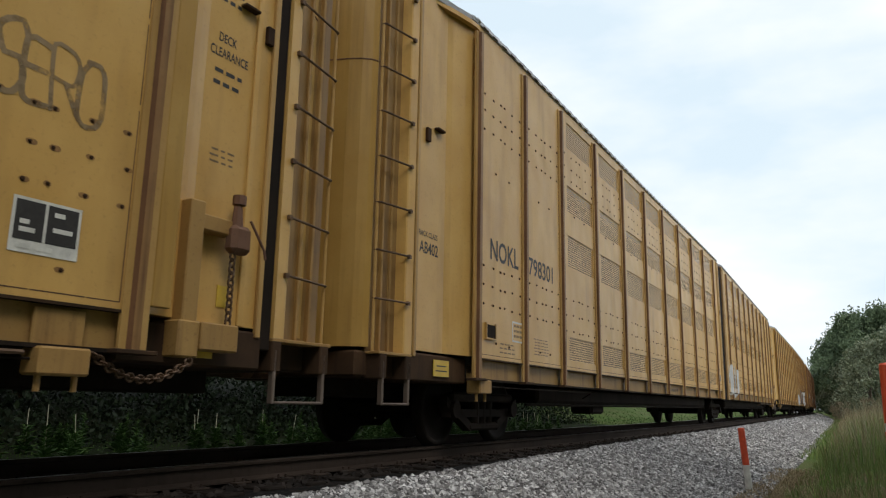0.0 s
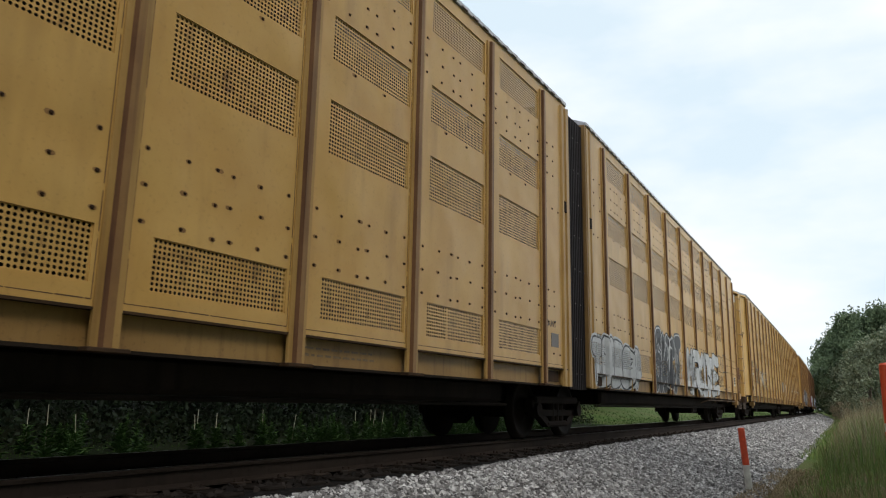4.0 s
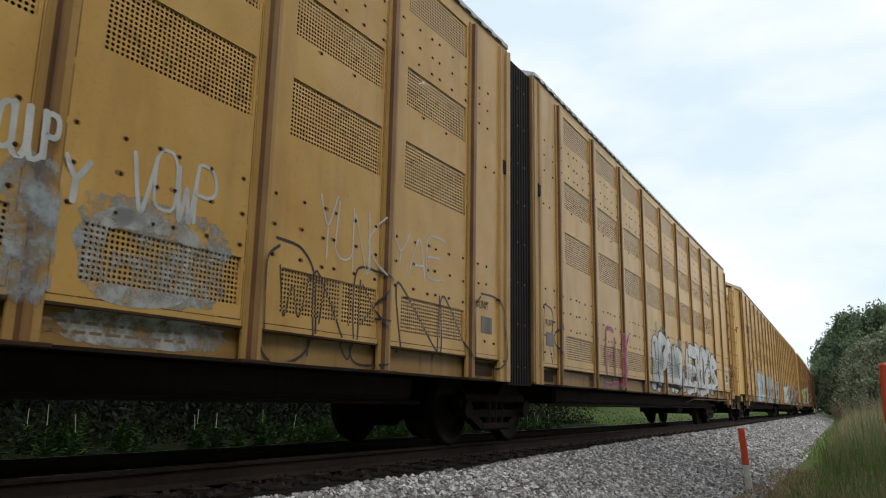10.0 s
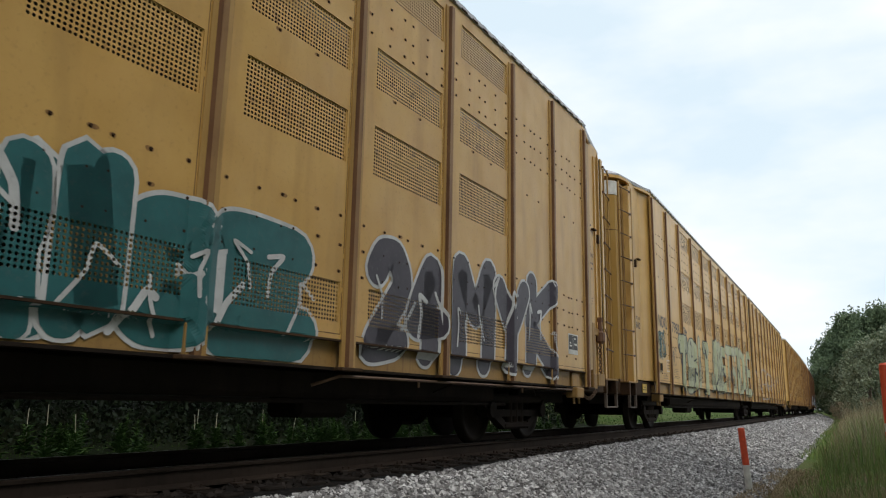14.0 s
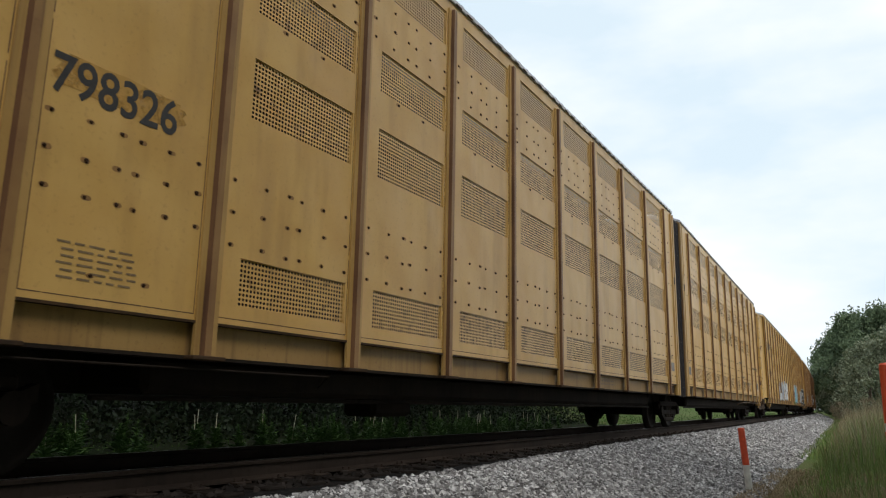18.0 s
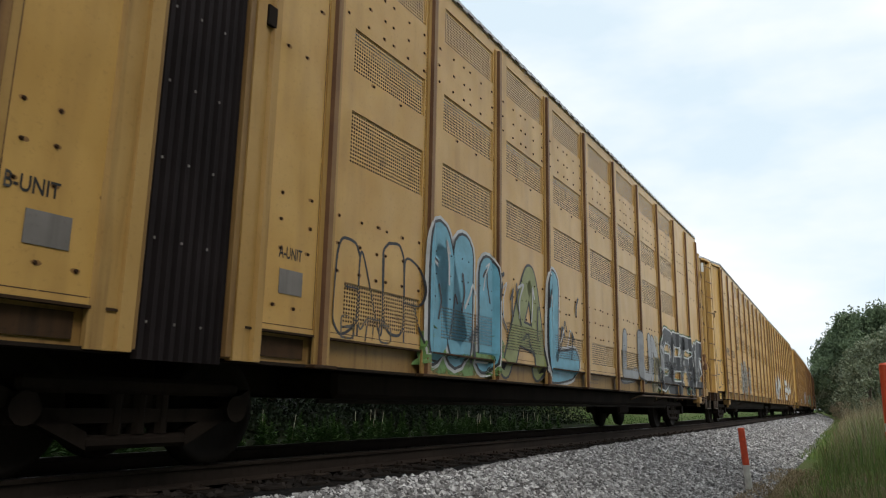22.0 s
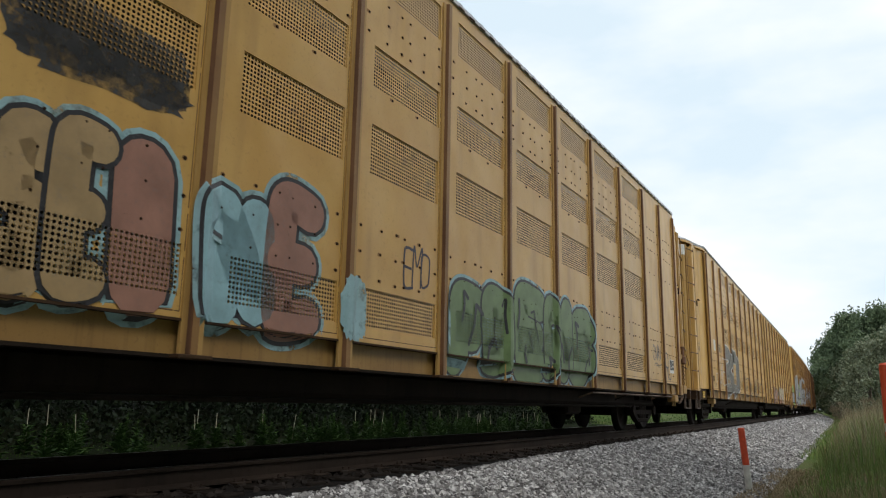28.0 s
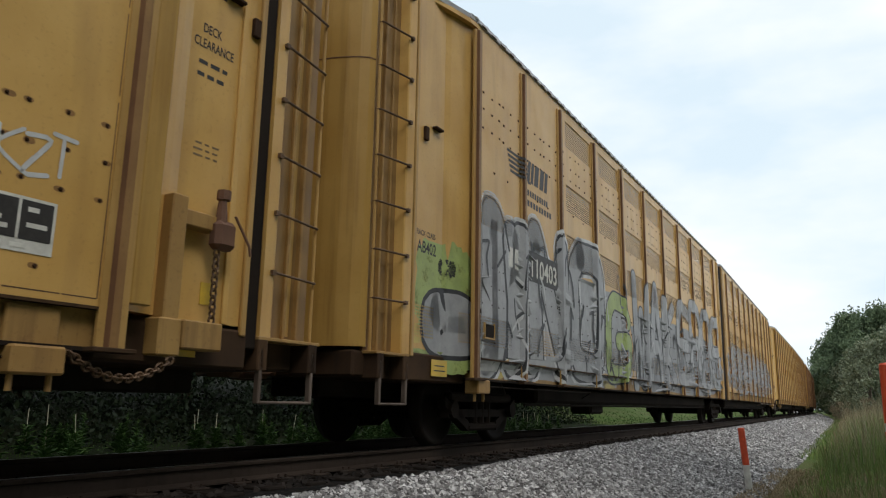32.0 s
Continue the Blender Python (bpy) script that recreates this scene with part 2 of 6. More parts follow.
M_WEED = leafy("weed_leaves", (0.026, 0.062, 0.014), (0.075, 0.14, 0.034))
# Near-black leaf colour carries the shade under the trees.
M_WOODS = leafy("shaded_underwood_leaves", (0.004, 0.009, 0.004), (0.015, 0.026, 0.010))
M_WOODFLOOR = soil_mat("shaded_wood_floor", 0.10)
M_BROWNLEAF = leafy("brown_shrub_leaves", (0.13, 0.10, 0.06), (0.24, 0.19, 0.12))
M_STALK = plain("pale_dead_stalk", (0.42, 0.40, 0.30), 0.8)
M_BARK = plain("grey_bark", (0.09, 0.075, 0.06), 0.9, 0.4, 12, 0.5)
M_ORANGE = plain("orange_plastic", (0.62, 0.075, 0.025), 0.5, 0.18, 9)
M_WHITE = plain("dirty_white_plastic", (0.62, 0.60, 0.55), 0.6, 0.2, 9)


# ---- mesh helpers ----
class Shape:
    """Gathers boxes, rods, sheets and free faces into one mesh."""

    def __init__(self):
        self.v, self.f = [], []

    def add(self, verts, faces):
        k = len(self.v)
        self.v.extend(verts)
        self.f.extend([tuple(i + k for i in f) for f in faces])
        return self

    def box(self, x0, x1, y0, y1, z0, z1, b=0.0):
        if b:
            k = min(b, (x1 - x0) / 2.2, (y1 - y0) / 2.2, (z1 - z0) / 2.2)
            ring = lambda z, q: [(x0 + q, y0, z), (x1 - q, y0, z), (x1, y0 + q, z), (x1, y1 - q, z), (x1 - q, y1, z), (x0 + q, y1, z), (x0, y1 - q, z), (x0, y0 + q, z)]
            inn = lambda z: [(x0 + k, y0 + k, z), (x1 - k, y0 + k, z), (x1 - k, y0 + k, z), (x1 - k, y1 - k, z), (x1 - k, y1 - k, z), (x0 + k, y1 - k, z), (x0 + k, y1 - k, z), (x0 + k, y0 + k, z)]
            v = ring(z0 + k, k) + ring(z1 - k, k)
            f = [(i, (i + 1) % 8, 8 + (i + 1) % 8, 8 + i) for i in range(8)]
            q = [(x0 + k, y0 + k), (x1 - k, y0 + k), (x1 - k, y1 - k), (x0 + k, y1 - k)]
            v += [(x, y, z0) for x, y in q] + [(x, y, z1) for x, y in q]
            for base, first in ((0, 16), (8, 20)):
                f += [(base + 7, base, first), (base, base + 1, first + 1, first), (base + 1, base + 2, first + 1), (base + 2, base + 3, first + 2, first + 1),
                      (base + 3, base + 4, first + 2), (base + 4, base + 5, first + 3, first + 2), (base + 5, base + 6, first + 3), (base + 6, base + 7, first, first + 3),
                      (first, first + 1, first + 2, first + 3)]
            return self.add(v, f)
        v = [(x, y, z) for z in (z0, z1) for x, y in ((x0, y0), (x1, y0), (x1, y1), (x0, y1))]
        return self.add(v, [(3, 2, 1, 0), (4, 5, 6, 7), (0, 1, 5, 4), (1, 2, 6, 5), (2, 3, 7, 6), (3, 0, 4, 7)])

    def rod(self, p, q, r, n=8, r2=None, caps=True):
        p, q = Vector(p), Vector(q)
        d = (q - p).normalized()
        s = d.cross(Vector((0, 0, 1)) if abs(d.z) < 0.9 else Vector((1, 0, 0))).normalized()
        t = d.cross(s)
        v = []
        for c, rr in ((p, r), (q, r if r2 is None else r2)):
            v += [tuple(c + rr * (math.cos(2 * math.pi * i / n) * s + math.sin(2 * math.pi * i / n) * t)) for i in range(n)]
        f = [(i, (i + 1) % n, n + (i + 1) % n, n + i) for i in range(n)]
        if caps:
            f += [tuple(range(n))[::-1], tuple(range(n, 2 * n))]
        return self.add(v, f)

    def path(self, pts, r, n=6):
        for a, b in zip(pts[:-1], pts[1:]):
            self.rod(a, b, r, n)
        return self

    def prism(self, outline, y0, y1):
        """An outline of (x, z) drawn out along y."""
        n = len(outline)
        v = [(x, y0, z) for x, z in outline] + [(x, y1, z) for x, z in outline]
        f = [(i, (i + 1) % n, n + (i + 1) % n, n + i) for i in range(n)] + [tuple(range(n))[::-1], tuple(range(n, 2 * n))]
        return self.add(v, f)

    def plan(self, outline, z0, z1):
        """An outline of (x, y) drawn up along z."""
        n = len(outline)
        v = [(x, y, z0) for x, y in outline] + [(x, y, z1) for x, y in outline]
        f = [(i, (i + 1) % n, n + (i + 1) % n, n + i) for i in range(n)] + [tuple(range(n))[::-1], tuple(range(n, 2 * n))]
        return self.add(v, f)

    def flip(self, sy):
        """Turns the shape end for end along y."""
        if sy < 0:
            self.v = [(x, -y, z) for x, y, z in self.v]
            self.f = [f[::-1] for f in self.f]
        return self

    def mesh(self, name, mat, smooth=False):
        m = bpy.data.meshes.new(name)
        m.from_pydata(self.v, [], self.f)
        m.materials.append(mat)
        if smooth:
            m.polygons.foreach_set("use_smooth", [True] * len(m.polygons))
        m.update()
        return m


def part(name, shape, mat, parent, label="", at=None, smooth=False, kind=""):
    """One mesh object under a thing or a part; shape is a Shape or a ready mesh."""
    data = shape if isinstance(shape, bpy.types.Mesh) else shape.mesh(name, mat, smooth)
    ob = new(name, data)
    ob.parent = parent
    if at is not None:
        ob.matrix_basis = at
    return tagged(ob, label, kind=kind)


def thing(name, label, category, group="", kind="", at=None):
    ob = new(name)
    ob.empty_display_size = 0.2
    if at is not None:
        ob.matrix_basis = at
    return tagged(ob, label, category, group, kind)


# ---- stencilled words, set in the built-in face ----
MARKS = {0: ("NOKL", "798301"), 2: ("NOKL", "798274"), 5: ("NOKL", "798317"), 6: ("NOKL", "798326"), 8: ("NOKL", "798276")}
NS_MARKS = {1: "110512", 3: "110464", 4: "110561", 7: "110599", 9: "110637", 11: "110403"}


def set_words(words):
    """Outlines of the words as flat meshes, one unit high."""
    made = {}
    obs = []
    for w in words:
        c = bpy.data.curves.new("lettering", "FONT")
        c.body, c.size, c.resolution_u, c.offset = w, 1.0, 3, 0.016
        obs.append(new("lettering", c))
    bpy.context.view_layer.update()
    deps = bpy.context.evaluated_depsgraph_get()
    for w, ob in zip(words, obs):
        m = bpy.data.meshes.new_from_object(ob.evaluated_get(deps))
        made[w] = (np.array([v.co[:] for v in m.vertices]), [tuple(f.vertices) for f in m.polygons])
        bpy.data.meshes.remove(m)
    for ob in obs:
        c = ob.data
        bpy.data.objects.remove(ob)
        bpy.data.curves.remove(c)
    return made


TEXTS = set_words(sorted({"NOKL", "798290", "110631", "7983", "17", "AB402", "RACK CLASS", "B-UNIT", "A-UNIT", "DECK", "CLEARANCE", "LD LMT 60000 EACH UNIT"}
                         | {n for _, n in MARKS.values()} | set(NS_MARKS.values())))


# ---- ground, ballast bed, track ----
def strip(name, profile, s_list, mat, label, category):
    """A sheet laid along the track from a cross profile of (offset, height)."""
    sh = Shape()
    n = len(profile)
    for s in s_list:
        for off, z in profile:
            sh.v.append(on_track(s, off, z))
    for i in range(len(s_list) - 1):
        for j in range(n - 1):
            sh.f.append((i * n + j, i * n + j + 1, (i + 1) * n + j + 1, (i + 1) * n + j))
    ob = new(name, sh.mesh(name, mat, True))
    return tagged(ob, label, category, kind="structure")


GROUND = [(-1600, -0.7), (-300, 0.4), (-60, 1.7), (-22, 1.7), (-15, 0.9), (-9, -0.4), (-7, -0.5), (-4.6, -0.62), (-3.6, -0.75), (-1.5, -0.62), (1.5, -0.62), (3.4, -0.80),
          (4.4, -0.88), (5.6, -0.70), (7.5, -0.42), (10, -0.25), (20, -0.1), (60, 0.0), (300, -0.3), (1600, -0.7)]
S_FAR = [-1500, -700, -300, -120, -60, -30] + list(range(-20, 60, 2)) + list(range(60, 200, 8)) + [220, 260, 320, 400, 520, 700, 900, 1200, 1600, 2200]
strip("ground", GROUND, S_FAR, M_SOIL, "grassy brown-green soil beside the railway", "ground")


def ground_z(off):
    for (a, za), (b, zb) in zip(GROUND[:-1], GROUND[1:]):
        if a <= off <= b:
            return za + (zb - za) * (off - a) / (b - a)
    return -0.7


BED = [(-3.7, -0.80), (-3.0, -0.60), (-2.2, -0.36), (-1.55, -0.22), (-1.2, -0.215), (1.2, -0.215), (1.5, -0.22), (2.0, -0.31), (2.6, -0.47), (3.2, -0.66), (3.75, -0.86)]


def bed_z(off):
    for (a, za), (b, zb) in zip(BED[:-1], BED[1:]):
        if a <= off <= b:
            return za + (zb - za) * (off - a) / (b - a)
    return -0.8


S_TRACK = [-120, -60, -30] + list(range(-16, 60, 2)) + list(range(60, 900, 12))
strip("ballast_bed", BED, S_TRACK, M_GRAVEL, "grey crushed-stone ballast bed under the track", "ballast")

# Strip over the soil with the wood's shade put into its colour.
strip("woodland_floor", [(-60, 1.712), (-22, 1.712), (-15, 0.912), (-9, -0.388), (-7, -0.488), (-4.75, -0.60)], [-60, -30] + list(range(-20, 44, 2)), M_WOODFLOOR, "ground under the wood beyond the track, darkened for its shade", "ground")


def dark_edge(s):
    """How far out the ballast darkened for oil and shade reaches on the near side, fitted to the view."""
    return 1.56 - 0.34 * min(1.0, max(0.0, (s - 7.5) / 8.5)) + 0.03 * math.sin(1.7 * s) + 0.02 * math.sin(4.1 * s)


# Dark strip: oil, with the train's shade put into its colour.
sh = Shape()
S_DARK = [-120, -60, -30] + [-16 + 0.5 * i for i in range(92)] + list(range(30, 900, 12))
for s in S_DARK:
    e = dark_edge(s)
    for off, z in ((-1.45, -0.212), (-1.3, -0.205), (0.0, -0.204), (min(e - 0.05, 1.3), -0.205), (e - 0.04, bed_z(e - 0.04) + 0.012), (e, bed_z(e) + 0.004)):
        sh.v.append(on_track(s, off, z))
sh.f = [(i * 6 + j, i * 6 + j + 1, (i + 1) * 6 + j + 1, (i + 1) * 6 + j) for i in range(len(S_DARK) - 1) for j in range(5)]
tagged(new("oiled_ballast", sh.mesh("oiled_ballast", M_DARKBED, True)), "ballast between and beside the ties, darkened for oil and the train's shade", "ballast", kind="structure")

RAIL_SECTION = [(-0.07, -0.172), (0.07, -0.172), (0.07, -0.160), (0.012, -0.135), (0.010, -0.045), (0.034, -0.034), (0.037, -0.010), (0.030, -0.002), (-0.030, -0.002), (-0.037, -0.010), (-0.034, -0.034), (-0.010, -0.045), (-0.012, -0.135), (-0.07, -0.160)]
for side_off in (0.755, -0.755):
    rail = thing("rail", "rust-brown steel railway rail on wooden ties", "rail", "rails", "structure")
    sh, n = Shape(), len(RAIL_SECTION)
    for s in S_TRACK:
        for dx, z in RAIL_SECTION:
            sh.v.append(on_track(s, side_off + dx, z))
    for i in range(len(S_TRACK) - 1):
        for j in range(n):
            k = (j + 1) % n
            sh.f.append((i * n + j, i * n + k, (i + 1) * n + k, (i + 1) * n + j))
    part("rail_web", sh, M_RAIL, rail)
    sh = Shape()
    for s in S_TRACK:
        sh.v += [on_track(s, side_off - 0.028, 0.0), on_track(s, side_off + 0.028, 0.0)]
    sh.f = [(2 * i, 2 * i + 1, 2 * i + 3, 2 * i + 2) for i in range(len(S_TRACK) - 1)]
    part("rail_head", sh, M_RAILTOP, rail, "polished running surface")

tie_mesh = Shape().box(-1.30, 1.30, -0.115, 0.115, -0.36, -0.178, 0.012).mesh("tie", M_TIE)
plate_mesh = Shape().box(-0.18, 0.18, -0.09, 0.09, -0.178, -0.164, 0.004).rod((-0.11, 0.05, -0.17), (-0.11, 0.05, -0.13), 0.012, 6).rod((0.11, -0.05, -0.17), (0.11, -0.05, -0.13), 0.012, 6).rod((0.11, 0.05, -0.17), (0.11, 0.05, -0.135), 0.012, 6).mesh("tie_plate", M_RAIL)
for i in range(190):
    s = -6 + 0.52 * i
    tie = tagged(new("railway_tie", tie_mesh), "dark creosoted wooden railway tie in the ballast", "railway tie", "ties under the rails")
    tie.matrix_basis = track_pose(s + random.uniform(-0.02, 0.02), random.uniform(-0.04, 0.04), random.uniform(-0.006, 0.0), random.uniform(-0.8, 0.8))
    if i < 60:
        for o in (0.755, -0.755):
            part("tie_plate", plate_mesh, M_RUST, tie, "rusty steel plate with spikes", at=pose(o, 0, 0))
far_ties = Shape()
for i in range(420):
    s = -6 + 0.52 * (190 + i)
    p = [on_track(s + dy, dx, z) for z in (-0.36, -0.178) for dx, dy in ((-1.3, -0.11), (1.3, -0.11), (1.3, 0.11), (-1.3, 0.11))]
    far_ties.add(p, [(3, 2, 1, 0), (4, 5, 6, 7), (0, 1, 5, 4), (1, 2, 6, 5), (2, 3, 7, 6), (3, 0, 4, 7)])
tagged(new("distant_ties", far_ties.mesh("distant_ties", M_TIE)), "dark wooden ties far along the track", "railway tie", kind="stuff")


# ---- the train: two-unit articulated autorack cars ----
POSTS = [2.49, 4.04, 5.62, 7.48, 9.34, 11.20, 13.06, 14.92, 16.78, 18.64, 20.50]
UC, BODY_END = 11.033, 21.56
X_IN, X_FACE, X_POST = 1.405, 1.45, 1.506
Z_SILL, Z_PANEL, Z_TOP = 0.80, 1.07, 5.80
PITCH = 1.86 / 46  # of the punched holes
SHIFT = 0.08  # the cut-outs sit a little off the panel's middle
BANDS = [(1.435 + PITCH * m - PITCH * h, 1.435 + PITCH * m + PITCH * h) for m, h in ((0, 5), (43, 7), (67, 6), (97, 6))]
SCREEN_IN = 0.235


def panel_shape(w, screened):
    """One pressed sheet with its cut-outs, as a closed grid."""
    sh = Shape()
    h = w / 2
    ys = [-h, -h + SCREEN_IN + SHIFT, h - SCREEN_IN + SHIFT, h]
    zs = [Z_PANEL] + [z for band in BANDS for z in band] + [Z_TOP]
    idx = {}
    for i, y in enumerate(ys):
        for j, z in enumerate(zs):
            for q, x in enumerate((X_FACE, X_IN)):
                idx[i, j, q] = len(sh.v)
                sh.v.append((x, y, z))
    cut = {(1, j) for j in (1, 3, 5, 7)} if screened else set()
    cells = {(i, j) for i in range(3) for j in range(len(zs) - 1)} - cut
    for i, j in cells:
        c = [(i, j), (i + 1, j), (i + 1, j + 1), (i, j + 1)]
        sh.f.append(tuple(idx[a, b, 0] for a, b in c))
        sh.f.append(tuple(idx[a, b, 1] for a, b in c[::-1]))
        for (di, dj), (p, q) in zip(((0, -1), (1, 0), (0, 1), (-1, 0)), zip(c, c[1:] + c[:1])):
            if (i + di, j + dj) not in cells:
                sh.f.append((idx[p[0], p[1], 1], idx[q[0], q[1], 1], idx[q[0], q[1], 0], idx[p[0], p[1], 0]))
    return sh


def bolts_shape(w, screened, rng):
    sh = Shape()
    rows = [(1.74, 0), (2.02, 0), (2.30, 0), (4.50, 0), (4.73, 0), (4.97, 0), (3.86, 1)]
    if not screened:
        rows = [(1.80, 0), (2.06, 0), (2.32, 0), (4.30, 0), (4.58, 0), (4.84, 0), (3.72, 1), (1.28, 1)]
    h = w / 2 - 0.13
    for z, few in rows:
        us = (-0.33, 0.33) if few else ((-0.92, -0.48, -0.12, 0.1, 0.5, 0.92) if w > 1.3 else (-0.8, -0.2, 0.75))
        for q in us:
            y, zz = q * h + rng.uniform(-0.012, 0.012), z + rng.uniform(-0.012, 0.012)
            r = rng.uniform(0.014, 0.019)
            v = [(X_FACE, y + r * math.cos(k * math.pi / 3), zz + r * math.sin(k * math.pi / 3)) for k in range(6)]
            v += [(X_FACE + 0.012, y + 0.6 * r * math.cos(k * math.pi / 3), zz + 0.6 * r * math.sin(k * math.pi / 3)) for k in range(6)]
            sh.add(v, [(k, (k + 1) % 6, 6 + (k + 1) % 6, 6 + k) for k in range(6)] + [(6, 7, 8, 9, 10, 11)])
    marks, seams = Shape(), Shape()
    for i in range(len(sh.v) // 12):
        _, y, z = sh.v[12 * i]
        a, b, tail = rng.uniform(0.022, 0.032), rng.uniform(0.017, 0.022), rng.choice((-1, 1)) * rng.uniform(0.0, 0.03)
        marks.add([(X_FACE + 0.0006, y - 0.016 + a * math.cos(k * math.pi / 5) + (tail if math.cos(k * math.pi / 5) * tail > 0 else 0), z + b * math.sin(k * math.pi / 5)) for k in range(10)], [tuple(range(10))])
    e = w / 2 - 0.122
    x0, x1 = X_FACE - 0.002, X_FACE + 0.0009
    for y in (-e, e):
        z = Z_PANEL + 0.05
        while z < 5.6:
            ln = rng.uniform(0.25, 0.8)
            seams.box(x0, x1, y - 0.003, y + 0.003 + rng.uniform(0, 0.003), z, min(z + ln, 5.62))
            z += ln + rng.choice((0.0, 0.0, 0.05))
    y = -e
    while y < e:
        ln = rng.uniform(0.12, 0.4)
        seams.box(x0, x1, y, min(y + ln, e), Z_PANEL + 0.045, Z_PANEL + 0.051 + rng.uniform(0, 0.004))
        y += ln + 0.01
    return sh, marks, seams


def wheelset(parent, u, sy):
    y = (u - UC) * sy
    axle = part("axle", Shape().rod((-0.85, 0, 0), (0.85, 0, 0), 0.08, 10), M_BLACK, parent, at=pose(0, y, 0.46))
    for sx in (1, -1):
        part("wheel", MESH["wheel"], M_WHEEL, axle, at=pose(0.755 * sx, 0, 0, 0, 0, 0 if sx > 0 else 180))
    return axle


MESH = {}
sh, n = Shape(), 28
rings = [(-0.07, 0.47), (-0.045, 0.49), (-0.03, 0.462), (0.06, 0.455), (0.065, 0.40), (0.035, 0.37), (0.02, 0.2), (0.06, 0.13), (0.09, 0.08), (0.09, 0.001)]
for x, r in rings:
    sh.v += [(x, r * math.cos(2 * math.pi * i / n), r * math.sin(2 * math.pi * i / n)) for i in range(n)]
for j in range(len(rings) - 1):
    sh.f += [(j * n + i, j * n + (i + 1) % n, (j + 1) * n + (i + 1) % n, (j + 1) * n + i) for i in range(n)]
sh.f.append(tuple(range(n))[::-1])
MESH["wheel"] = sh.mesh("wheel", M_WHEEL, True)

sh = Shape()  # cast side frame of a truck
sh.prism([(0.93, 0.36), (1.05, 0.36), (1.05, 0.46), (0.93, 0.46)], -1.0, 1.0)
for sy_ in (1, -1):
    sh.add([(0.93, 0.42 * sy_, 0.18), (1.05, 0.42 * sy_, 0.18), (1.05, 1.08 * sy_, 0.50), (0.93, 1.08 * sy_, 0.50), (0.93, 0.42 * sy_, 0.30), (1.05, 0.42 * sy_, 0.30), (1.05, 1.08 * sy_, 0.62), (0.93, 1.08 * sy_, 0.62)],
           [(0, 1, 2, 3), (7, 6, 5, 4), (0, 4, 5, 1), (1, 5, 6, 2), (2, 6, 7, 3), (3, 7, 4, 0)])
    sh.rod((0.88, 0.9 * sy_, 0.46), (1.10, 0.9 * sy_, 0.46), 0.11, 12)
sh.box(0.93, 1.06, -0.45, 0.45, 0.18, 0.28, 0.03).box(0.92, 1.06, -0.95, 0.95, 0.56, 0.68, 0.03)
for q in (-0.2, 0.0, 0.2):
    sh.rod((0.99, q, 0.28), (0.99, q, 0.56), 0.07, 10)
MESH["frame"] = sh.mesh("side_frame", M_BLACK)


def truck(unit, u, sy):
    y = (u - UC) * sy
    for sx in (1, -1):
        part("side_frame", MESH["frame"], M_BLACK, unit, at=pose(0, y, 0, 0, 0, 0 if sx > 0 else 180))
    part("bolster", Shape().box(-1.0, 1.0, -0.2, 0.2, 0.32, 0.66, 0.03), M_BLACK, unit, at=pose(0, y, 0))
    wheelset(unit, u - 0.9, sy)
    wheelset(unit, u + 0.9, sy)


def chain(pts, r, link):
    """Rings that alternate along a hanging line."""
    sh = Shape()
    for i, (a, b) in enumerate(zip(pts[:-1], pts[1:])):
        a, b = Vector(a), Vector(b)
        d = (b - a).normalized()
        s = d.cross(Vector((1, 0, 0)))
        s = s.normalized() if s.length > 0.01 else Vector((0, 0, 1))
        if i % 2:
            s = d.cross(s).normalized()
        mid, half = (a + b) / 2, (b - a).length / 2 + r
        loop = [mid + d * half * math.cos(q * math.pi / 4) + s * link * math.sin(q * math.pi / 4) for q in range(8)]
        for p, q in zip(loop, loop[1:] + loop[:1]):
            sh.rod(p, q, r, 5, caps=False)
    return sh


